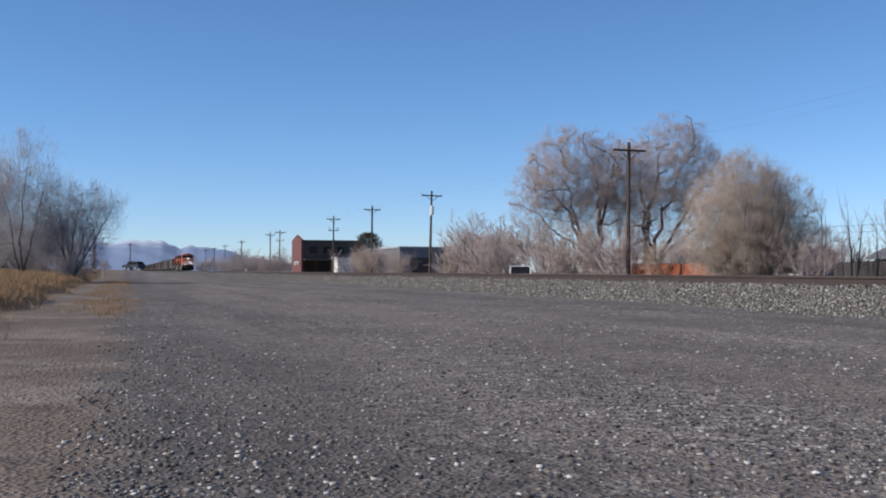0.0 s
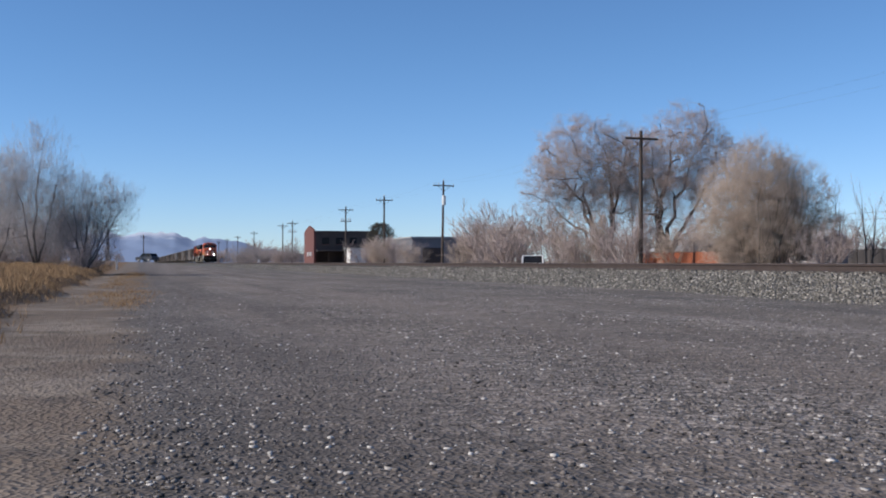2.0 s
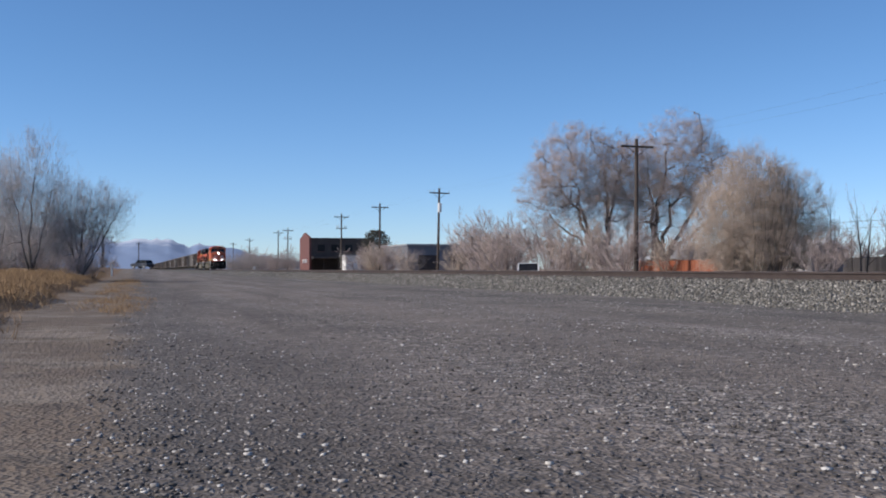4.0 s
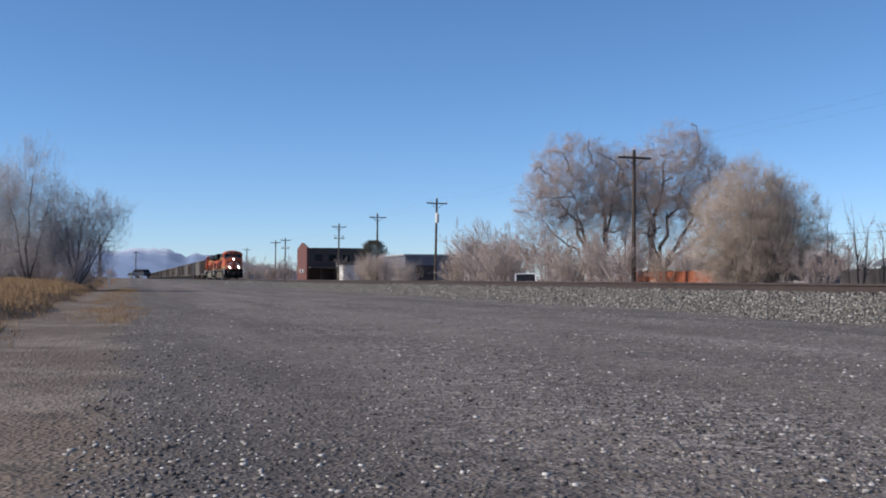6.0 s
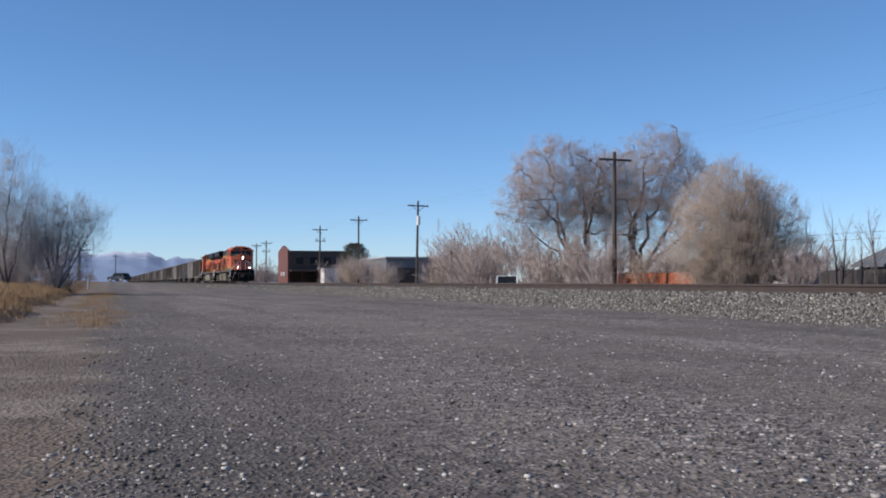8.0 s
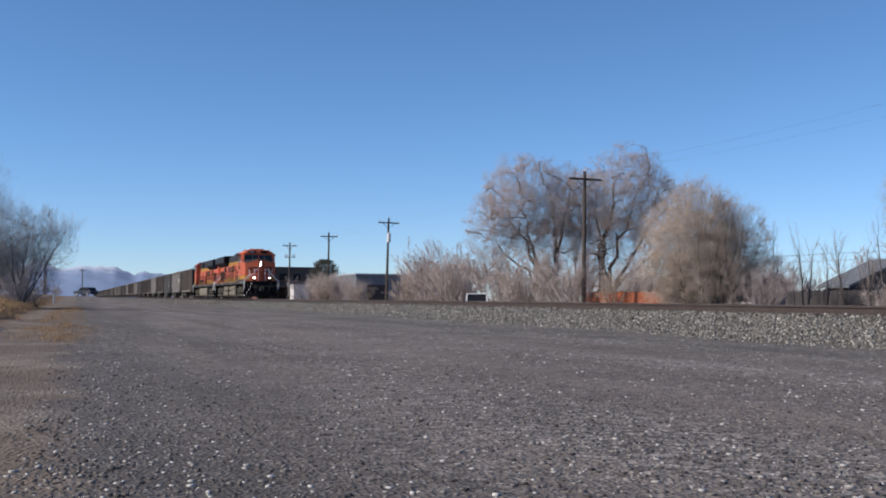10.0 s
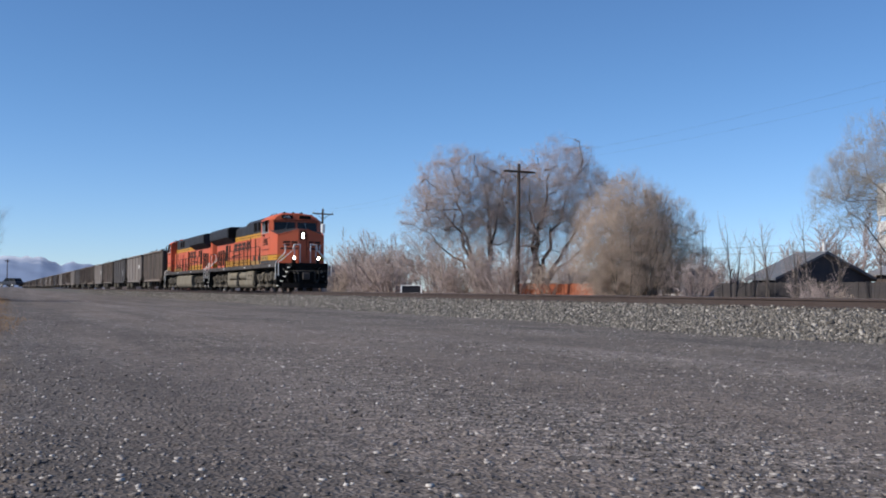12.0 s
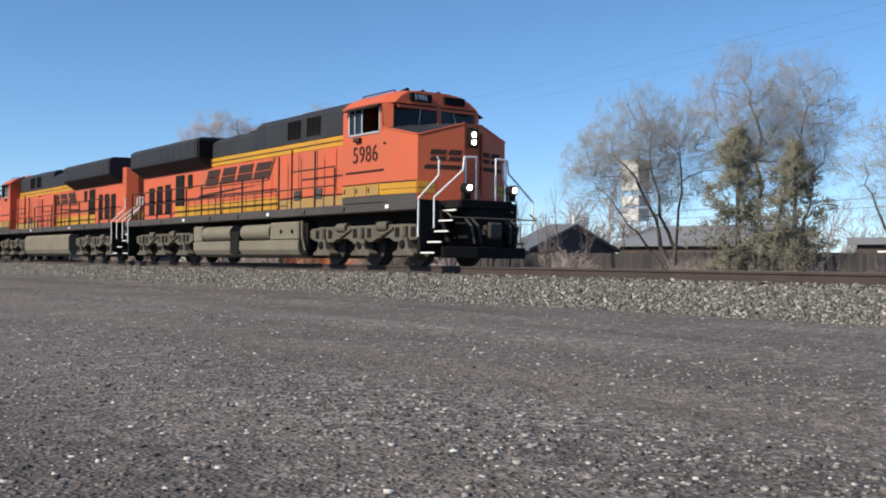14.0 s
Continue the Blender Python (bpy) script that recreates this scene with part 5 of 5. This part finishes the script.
    for s in (-1, 1):
        pipe(bm := bmesh.new(), [(s * 1.05, 2.75, 4.42), (s * 1.05, 2.75, 4.5), (s * 1.05, 4.3, 4.5), (s * 1.05, 4.3, 4.42)], 0.018)
        part("roof_rail", bm, M_LETTER, t)
    # long hood
    W = 1.02
    bar(t, "hood", (-W, 4.502, 1.602), (W, 20.9, 3.3), M_ORANGE, 0.02, "orange engine hood")
    bar(t, "hood_stripe", (-W - 0.012, 4.56, 3.302), (W + 0.012, 14.8, 3.58), M_YELLOW, 0.005, "yellow upper stripe band")
    for y0, y1, zt in ((4.6, 10.9, 4.5), (10.902, 14.3, 4.28)):
        bm = prism(bmesh.new(), [(-W, 3.582), (W, 3.582), (W - 0.02, zt - 0.18), (0.74, zt), (-0.74, zt), (-W + 0.02, zt - 0.18)], "y", y0, y1, 0.02)
        part("hood_roof", bm, M_BLACKPAINT, t, "black upper hood and roof")
    for y0, y1, z0, h2 in ((5.2, 8.6, 4.502, 4.56), (11.6, 12.3, 4.282, 4.38), (12.9, 13.6, 4.282, 4.34)):
        bar(t, "roof_hatch", (-0.6, y0, z0), (0.6, y1, h2), M_BLACKPAINT, 0.03)
    part("exhaust_stack", prism(bmesh.new(), [(-0.35, 11.05), (0.35, 11.05), (0.3, 11.4), (-0.3, 11.4)], "z", 4.282, 4.5), M_UNDER, t)
    for s in (-1, 1):
        for y in (6.7, 7.9):
            for k in range(6):
                bar(t, "louvre", (min(s * W, s * (W + 0.03)), y + k * 0.14, 3.72), (max(s * W, s * (W + 0.03)), y + k * 0.14 + 0.06, 4.26), M_UNDER, 0.0)
        for k in range(13):
            y = 4.8 + k * 0.7
            bar(t, "hood_door", (min(s * W, s * (W + 0.018)), y, 2.1), (max(s * W, s * (W + 0.018)), y + 0.66, 3.27), M_ORANGE, 0.006)
        bar(t, "lower_stripe", (min(s * W, s * (W + 0.022)), 4.6, 1.66), (max(s * W, s * (W + 0.022)), 17.6, 2.04), M_YELLOW, 0.005, "yellow lower stripe band")
        bar(t, "stripe_line", (min(s * W, s * (W + 0.026)), 4.6, 1.84), (max(s * W, s * (W + 0.026)), 17.6, 1.87), M_LETTER, 0.0)
        bar(t, "stripe_line", (min(s * W, s * (W + 0.03)), 4.6, 3.43), (max(s * W, s * (W + 0.03)), 14.7, 3.455), M_LETTER, 0.0)
        side_emblem(t, s, W + 0.02)
        for y0, y1, z0, z1 in ((16.75, 17.55, 2.06, 3.18), (16.0, 16.4, 2.65, 3.15), (18.1, 18.6, 1.8, 2.9), (18.9, 19.45, 1.8, 2.88), (19.75, 20.3, 1.8, 2.85)):
            bar(t, "air_intake_grille", (min(s * W, s * (W + 0.03)), y0, z0), (max(s * W, s * (W + 0.03)), y1, z1), M_UNDER, 0.01)
        bar(t, "hood_cabinet", (min(s * (W + 0.001), s * 1.2), 4.6, 1.9), (max(s * (W + 0.001), s * 1.2), 8.9, 3.26), M_ORANGE, 0.02)
        for y in (5.4, 6.5, 7.6):
            bar(t, "cabinet_seam", (min(s * 1.199, s * 1.206), y, 2.0), (max(s * 1.199, s * 1.206), y + 0.035, 3.22), M_LETTER, 0.0)
        bar(t, "sill_panel", (min(s * (W + 0.001), s * 1.22), 4.6, 1.604), (max(s * (W + 0.001), s * 1.22), 8.9, 1.898), M_DUSTYYELLOW, 0.01, "yellow stripe dulled by road dust")
        for y in (6.2, 7.4):
            bar(t, "dusty_hatch", (min(s * 1.201, s * 1.24), y, 1.85), (max(s * 1.201, s * 1.24), y + 0.45, 2.15), M_SILL, 0.01)
        if s > 0:
            bar(t, "red_door", (1.205, 8.95, 1.95), (1.26, 9.75, 3.05), M_REDDECK, 0.01, "dark red cabinet door")
            bar(t, "side_cabinet", (1.03, 8.96, 1.62), (1.2, 11.6, 3.2), M_ORANGE, 0.02)
        # radiator wing: flared overhanging top
        o = [(s * 0.9, 3.302), (s * (W + 0.05), 3.302), (s * 1.56, 3.62), (s * 1.56, 4.2), (s * 1.38, 4.33), (0.0, 4.36)]
        part("radiator_wing", prism(bmesh.new(), o if s > 0 else o[::-1], "y", 14.4, 21.0, 0.02), M_BLACKPAINT, t, "black overhanging radiator wing")
        for k in range(10):
            y = 14.55 + k * 0.64
            bar(t, "radiator_screen", (min(s * 1.561, s * 1.575), y, 3.7), (max(s * 1.561, s * 1.575), y + 0.62, 4.16), M_BLACKPAINT, 0.0)
        bar(t, "wing_front", (min(s * 0.4, s * 1.5), 14.3, 3.6), (max(s * 0.4, s * 1.5), 14.398, 4.2), M_UNDER, 0.0)
    # rear end of the hood
    o = [(-W, 20.902), (W, 20.902), (W - 0.1, 21.25), (0.45, 21.4), (-0.45, 21.4), (-W + 0.1, 21.25)]
    part("hood_end", prism(bmesh.new(), o, "z", 1.602, 3.9, 0.02), M_ORANGE, t, "orange rounded hood end")
    for x in (-0.5, 0.5):
        bar(t, "end_stripe", (x - 0.4, 21.36, 1.75), (x + 0.4, 21.44, 2.0), M_YELLOW, 0.0)
    # walkway railings
    for s in (-1, 1):
        x = s * 1.5
        ys = [5.0, 9.38, 10.82, 12.46, 14.04, 15.39, 16.8, 18.2, 19.6, 20.9]
        for y in ys:
            part("stanchion", rod(bmesh.new(), (x, y, 1.6), (x, y, 2.62), 0.03, sides=6), M_LETTER, t)
        for y, z in ((8.3, 3.16), (7.48, 3.3), (6.1, 3.16)):
            part("tall_grab_post", rod(bmesh.new(), (x, y, 1.6), (x, y, z), 0.03, sides=6), M_LETTER, t)
        for z, r, a, b in ((2.62, 0.024, 9.38, 20.9), (2.66, 0.022, 5.0, 7.48), (2.15, 0.02, 5.0, 20.9), (1.93, 0.014, 8.3, 15.4)):
            part("handrail", rod(bmesh.new(), (x, a, z), (x, b, z), r, sides=6), M_LETTER, t)
        for k in range(12):
            y = 8.8 + k * 0.58
            part("toe_post", rod(bmesh.new(), (x, y, 1.6), (x, y, 2.15), 0.012, sides=4), M_LETTER, t)
        for y0, sg in ((0.3, 1), (21.95, -1)):
            y1 = y0 + 0.6 * sg
            st = part("step_well", prism(bmesh.new(), [(y1, 1.6), (y1 + 0.12 * sg, 1.6), (y1 + 0.12 * sg, 0.3), (y1, 0.3)], "x", min(s * 0.95, s * 1.5), max(s * 0.95, s * 1.5)), M_UNDER, t)
            bar(st, "step_back", (min(s * 0.48, s * 0.53), min(y0, y1), 0.3), (max(s * 0.48, s * 0.53), max(y0, y1), 1.6), M_UNDER, 0.0)
            for xo, z in ((1.5, 0.33), (1.3, 0.59), (1.1, 0.85), (0.98, 1.11), (0.88, 1.36)):
                tr = bar(st, "tread", (min(s * (xo - 0.34), s * (xo - 0.04)), min(y0, y1), z - 0.03), (max(s * (xo - 0.34), s * (xo - 0.04)), max(y0, y1), z), M_UNDER, 0.0)
                bar(st, "tread_edge", (min(s * (xo - 0.039), s * xo), min(y0, y1) + 0.02, z - 0.03), (max(s * (xo - 0.039), s * xo), max(y0, y1) - 0.02, z + 0.008), M_RAILWHITE, 0.0, "white step edge")
            pipe(bm := bmesh.new(), [(s * 1.52, y1 + 0.05 * sg, 0.7), (s * 1.52, y1 + 0.05 * sg, 1.62), (s * 1.0, y1 - 0.05 * sg, 2.2), (s * 1.0, y1 - 0.05 * sg, 2.58), (s * 1.06, y1 - 0.05 * sg, 2.64)], 0.024)
            part("grab_iron", bm, M_RAILWHITE, t, "white grab iron by the steps")
            pipe(bm := bmesh.new(), [(s * 1.52, y0, 0.9), (s * 1.52, y0, 1.62), (s * 0.7, y0 - 0.02 * sg, 2.3), (s * 0.66, y0 - 0.02 * sg, 2.62), (s * 0.3, y0 - 0.02 * sg, 2.64), (s * 0.3, y0 - 0.02 * sg, 1.62)], 0.024)
            part("grab_iron", bm, M_RAILWHITE, t, "white grab iron by the steps")
            part("end_post", rod(bmesh.new(), (s * 0.62, y0 - 0.02 * sg, 1.6), (s * 0.62, y0 - 0.02 * sg, 2.6), 0.022, sides=6), M_RAILWHITE, t)
    # pilots and couplers
    for y0, sg in ((0.0, 1), (22.3, -1)):
        o = [(y0 + 0.9 * sg, 1.39), (y0 + 0.26 * sg, 1.39), (y0 + 0.3 * sg, 0.5), (y0 + 0.9 * sg, 0.5)]
        part("pilot_plate", prism(bmesh.new(), o, "x", -0.52, 0.52, 0.02), M_UNDER, t, "black pilot plate behind the coupler")
        o = [(-1.28, y0 + 0.28 * sg), (-0.4, y0 + 0.06 * sg), (0.4, y0 + 0.06 * sg), (1.28, y0 + 0.28 * sg), (1.28, y0 + 0.34 * sg), (-1.28, y0 + 0.34 * sg)]
        part("snow_plough", prism(bmesh.new(), o if sg > 0 else o[::-1], "z", 0.2, 0.47, 0.015), M_UNDER, t, "black snow plough blade")
        for x in (-0.9, 0.9):
            part("plough_brace", prism(bmesh.new(), [(y0 + 0.34 * sg, 0.25), (y0 + 0.8 * sg, 1.2), (y0 + 0.8 * sg, 0.9), (y0 + 0.45 * sg, 0.25)], "x", x - 0.03, x + 0.03), M_UNDER, t)
        bm = bmesh.new()
        box(bm, (-0.14, min(y0 + 0.3 * sg, y0 - 0.05 * sg), 0.76), (0.14, max(y0 + 0.3 * sg, y0 - 0.05 * sg), 1.0), 0.03)
        box(bm, (-0.26, min(y0 - 0.04 * sg, y0 - 0.2 * sg), 0.66), (0.16, max(y0 - 0.04 * sg, y0 - 0.2 * sg), 1.06), 0.05)
        part("coupler", bm, M_WHEEL, t)
        for x in (-0.7, -0.5, 0.5, 0.7):
            pipe(bm := bmesh.new(), [(x, y0 + 0.18 * sg, 1.15), (x, y0 - 0.1 * sg, 0.95), (x * 0.9, y0 - 0.12 * sg, 0.55)], 0.03)
            part("air_hose", bm, M_TYRE, t)
        pipe(bm := bmesh.new(), [(-1.3, y0 + 0.15 * sg, 1.3), (-1.3, y0 - 0.1 * sg, 1.15), (1.3, y0 - 0.1 * sg, 1.15), (1.3, y0 + 0.15 * sg, 1.3)], 0.02)
        part("uncoupling_lever", bm, M_TRUCK, t)
    # fuel tank: cut away on one side for the air reservoirs, full height on the other
    tank = [(-1.4, 0.42), (-1.3, 0.26), (-1.1, 0.18), (1.1, 0.18), (1.32, 0.3), (1.42, 0.5), (1.42, 1.1), (1.3, 1.22), (0.9, 1.24), (-0.9, 1.24), (-0.9, 0.7), (-1.4, 0.7)]
    part("fuel_tank", prism(bmesh.new(), tank, "y", 7.25, 14.95, 0.02), M_TANK, t, "dusty tan fuel tank")
    for y0, y1 in ((7.25, 9.05), (14.25, 14.95)):
        bar(t, "tank_end_box", (-1.4, y0, 0.702), (-0.902, y1, 1.23), M_TANK, 0.04)
    # solid black block that stands in for the shade in the tank's gap
    bar(t, "tank_gap_shade", (-1.44, 11.2, 0.3), (-0.92, 11.85, 1.0), M_UNDER, 0.03)
    for y0, y1 in ((9.12, 11.12), (11.92, 14.15)):
        part("air_reservoir", rod(bmesh.new(), (-1.17, y0, 0.97), (-1.17, y1, 0.97), 0.25, sides=18), M_TANK, t)
        part("reservoir_end", rod(bmesh.new(), (-1.17, y1, 0.97), (-1.17, y1 + 0.07, 0.97), 0.25, 0.15, sides=18), M_TANK, t)
    # black block added for the shade on the tank's front end face
    bar(t, "tank_end_shade", (-1.3, 6.9, 0.25), (1.3, 7.248, 1.2), M_UNDER, 0.05)
    part("drain_pipe", pipe(bmesh.new(), [(-1.35, 7.1, 1.25), (-1.4, 7.0, 0.8), (-1.35, 6.9, 0.4)], 0.03), M_TANK, t)
    for y in (7.6, 8.3):
        part("filler_neck", rod(bmesh.new(), (-1.42, y, 0.95), (-1.38, y, 0.95), 0.07, sides=10), M_UNDER, t)
    # trucks
    for base in (4.0, 18.3):
        for s in (-1, 1):
            x0, x1 = sorted((s * 1.02, s * 1.22))
            o = [(-2.85, 0.74), (-2.85, 0.98), (-2.3, 1.04), (2.3, 1.04), (2.85, 0.98), (2.85, 0.74), (2.5, 0.64), (1.55, 0.6), (1.3, 0.7), (0.75, 0.7), (0.5, 0.6), (-0.5, 0.6), (-0.75, 0.7), (-1.3, 0.7), (-1.55, 0.6), (-2.5, 0.64)]
            tr = part("truck_frame", prism(bmesh.new(), [(base + y, z) for y, z in o], "x", x0, x1, 0.015), M_TRUCK, t, "dusty grey truck side frame")
            for dy in (-2.05, 0.0, 2.05):
                a0, a1 = sorted((s * 1.0, s * 1.3))
                part("journal_box", prism(bmesh.new(), [(base + dy - 0.46, 0.24), (base + dy + 0.46, 0.24), (base + dy + 0.48, 0.32), (base + dy + 0.25, 0.42), (base + dy + 0.17, 0.7), (base + dy - 0.17, 0.7), (base + dy - 0.25, 0.42), (base + dy - 0.48, 0.32)], "x", a0, a1, 0.02), M_TRUCK, tr)
                part("axle_cap", rod(bmesh.new(), (s * 1.301, base + dy, 0.53), (s * 1.34, base + dy, 0.53), 0.12, 0.1, 14), M_UNDER, tr)
                part("spring", rod(bmesh.new(), (s * 1.25, base + dy - 0.02, 0.72), (s * 1.25, base + dy - 0.02, 0.98), 0.1, sides=10), M_TRUCK, tr)
                # thin black plates on the frame's face paint the shade of its openings
                for k in (-0.36, 0.36):
                    bar(tr, "frame_recess_shade", (min(s * 1.221, s * 1.232), base + dy + k - 0.1, 0.72), (max(s * 1.221, s * 1.232), base + dy + k + 0.1, 0.96), M_UNDER, 0.0)
            for dy in (-1.03, 1.03):
                part("brake_cylinder", rod(bmesh.new(), (s * 1.18, base + dy - 0.25, 1.0), (s * 1.18, base + dy + 0.25, 1.0), 0.13, sides=12), M_TRUCK, tr)
                pipe(bm := bmesh.new(), [(s * 1.25, base + dy - 0.5, 0.95), (s * 1.27, base + dy, 0.76), (s * 1.25, base + dy + 0.5, 0.95)], 0.03)
                part("brake_rod", bm, M_TRUCK, tr)
            bar(tr, "damper", (min(s * 1.24, s * 1.34), base - 0.3, 0.55), (max(s * 1.24, s * 1.34), base + 0.3, 0.66), M_TRUCK, 0.02)
    for y in AXLES:
        wheelset(t, y, 0.53, sense)
    bar(t, "traction_gear", (-0.8, 1.4, 0.35), (0.8, 6.6, 0.95), M_UNDER, 0.05)
    bar(t, "traction_gear", (-0.8, 15.7, 0.35), (0.8, 20.9, 0.95), M_UNDER, 0.05)
    return t


def coal_car(label, skin, ribs=13, mark=None):
    """High-sided coal car: ribbed sides, sloped floor, end posts and two trucks. Its front coupler face is at y = 0."""
    t = thing("coal_car", label, "rail car", (TRACK_X, 0, RAIL_Z), group="train")
    y0, y1, z0, z1 = 0.95, 15.25, 0.98, 3.78
    for s in (-1, 1):
        a, b = sorted((s * 1.5, s * 1.47))
        side = part("side_sheet", prism(bmesh.new(), [(y0, z0 + 0.5), (y0 + 1.6, z0), (y1 - 1.6, z0), (y1, z0 + 0.5), (y1, z1), (y0, z1)], "x", a, b), skin, t)
        a, b = sorted((s * 1.5, s * 1.56))
        for k in range(ribs):
            y = y0 + 0.05 + k * (y1 - y0 - 0.22) / (ribs - 1)
            zb = z0 + 0.06 if 1.6 < y - y0 < 12.6 else z0 + 0.5
            bar(side, "rib", (a + 0.001 * s * 0, y, zb), (b, y + 0.12, z1 - 0.1), skin, 0.0)
        bar(side, "top_chord", (min(s * 1.46, s * 1.62), y0, z1 - 0.09), (max(s * 1.46, s * 1.62), y1, z1 + 0.04), skin, 0.01)
        bar(side, "side_sill", (min(s * 1.44, s * 1.6), y0 + 1.2, z0 - 0.14), (max(s * 1.44, s * 1.6), y1 - 1.2, z0 + 0.06), skin, 0.01)
        xm = sorted((s * 1.501, s * 1.512))
        if mark == "disc":
            part("mark", rod(bmesh.new(), (xm[0], y0 + 3.2, 2.1), (xm[1], y0 + 3.2, 2.1), 0.55, sides=20), M_STEELGREY, side, "pale plain disc mark")
        elif mark == "bar":
            bar(side, "mark", (xm[0], y0 + 2.0, 2.3), (xm[1], y0 + 2.9, 2.75), M_WHITE, 0.0, "small white panel")
        bar(side, "reflector", (xm[0], y0 + 0.25, 1.5), (xm[1], y0 + 0.4, 2.1), M_WHITE, 0.0)
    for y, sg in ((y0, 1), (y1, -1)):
        # end sheets and ribs wear the shade-darkened colour, not the side skin
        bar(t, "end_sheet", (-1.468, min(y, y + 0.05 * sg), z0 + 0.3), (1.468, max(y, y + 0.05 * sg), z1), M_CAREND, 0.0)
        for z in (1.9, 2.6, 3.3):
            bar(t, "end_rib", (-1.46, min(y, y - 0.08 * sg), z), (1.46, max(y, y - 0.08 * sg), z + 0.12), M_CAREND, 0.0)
        bar(t, "end_platform", (-1.4, min(y, y - 0.3 * sg), 1.0), (1.4, max(y, y - 0.3 * sg), 1.1), M_UNDER, 0.0)
        bar(t, "coupler", (-0.15, min(y - 0.97 * sg, y), 0.72), (0.15, max(y - 0.97 * sg, y), 0.98), M_WHEEL, 0.02)
        for s in (-1, 1):
            pipe(bm := bmesh.new(), [(s * 1.62, y + 0.3 * sg, 0.7), (s * 1.62, y + 0.3 * sg, 3.5)], 0.016, 4)
            pipe(bm, [(s * 1.62, y + 0.7 * sg, 0.7), (s * 1.62, y + 0.7 * sg, 3.5)], 0.016, 4)
            for z in (0.75, 1.1, 1.45, 1.8, 2.15, 2.5, 2.85, 3.2):
                pipe(bm, [(s * 1.62, y + 0.3 * sg, z), (s * 1.62, y + 0.7 * sg, z)], 0.013, 4)
            part("ladder", bm, skin, t)
    bar(t, "load", (-1.466, y0 + 0.06, z1 - 0.7), (1.466, y1 - 0.06, z1 - 0.12), M_COAL, 0.05, "black coal load")
    bar(t, "centre_sill", (-0.3, 0.3, 0.72), (0.3, 15.9, 1.0), M_UNDER, 0.02)
    for k in range(4):
        y = 4.2 + k * 2.0
        part("hopper_door", prism(bmesh.new(), [(y, 0.96), (y + 1.6, 0.96), (y + 1.1, 0.4), (y + 0.5, 0.4)], "x", -1.2, 1.2), M_UNDER, t)
    for base in (2.1, 14.1):
        for s in (-1, 1):
            x0, x1 = sorted((s * 0.95, s * 1.1))
            o = [(-1.15, 0.4), (-1.15, 0.6), (-0.5, 0.78), (0.5, 0.78), (1.15, 0.6), (1.15, 0.4), (0.75, 0.4), (0.35, 0.22), (-0.35, 0.22), (-0.75, 0.4)]
            part("truck_frame", prism(bmesh.new(), [(base + y, z) for y, z in o], "x", x0, x1), M_TRUCK, t)
        bar(t, "bolster", (-1.0, base - 0.2, 0.5), (1.0, base + 0.2, 0.98), M_UNDER, 0.0)
        for dy in (-0.89, 0.89):
            wheelset(t, base + dy, 0.46)
    return t


lead = locomotive("locomotive", "orange diesel locomotive with yellow stripes, black roof and lit headlights", True, "5986", 1)
second = locomotive("locomotive", "orange diesel locomotive with yellow stripes, coupled back to front", False, "", -1)
KINDS = [coal_car("high-sided brown-grey ribbed steel coal car", M_HOPPER, 15), coal_car("high-sided faded grey coal car with a white panel", M_PALECAR, 6, "bar"), coal_car("high-sided black coal car with a pale disc", M_BLACKCAR, 6, "disc")]
own_wheels = list(WHEELSETS)
ORDER = (0, 1, 2, 0, 1, 0, 0, 2, 1, 0, 0, 1, 0, 2, 0, 1)
CARS = []
for k in range(46):
    kind = KINDS[ORDER[k % len(ORDER)]]
    CARS.append(kind if kind not in CARS else copy_thing(kind, kind.matrix_basis.copy()))


# ---- what moves ----
SPEED, START = 18.47, 278.2


def motions():
    times = (0.0, 3.5, 7.0, 10.5, 14.0)
    def run(ob, back, rz=0):
        walk(ob, [(t, pose(TRACK_X, START - SPEED * t + back, RAIL_Z, 0, 0, rz)) for t in times])
    run(lead, 0.0)
    run(second, 44.6, 180)
    for k, c in enumerate(CARS):
        run(c, 44.6 + 16.2 * k)
    for w, at, r, sense in own_wheels:
        step = math.degrees(SPEED / r / FPS) * sense
        walk(w, [(k / FPS, pose(*at, (step * k) % 360)) for k in range(421)])


motions()
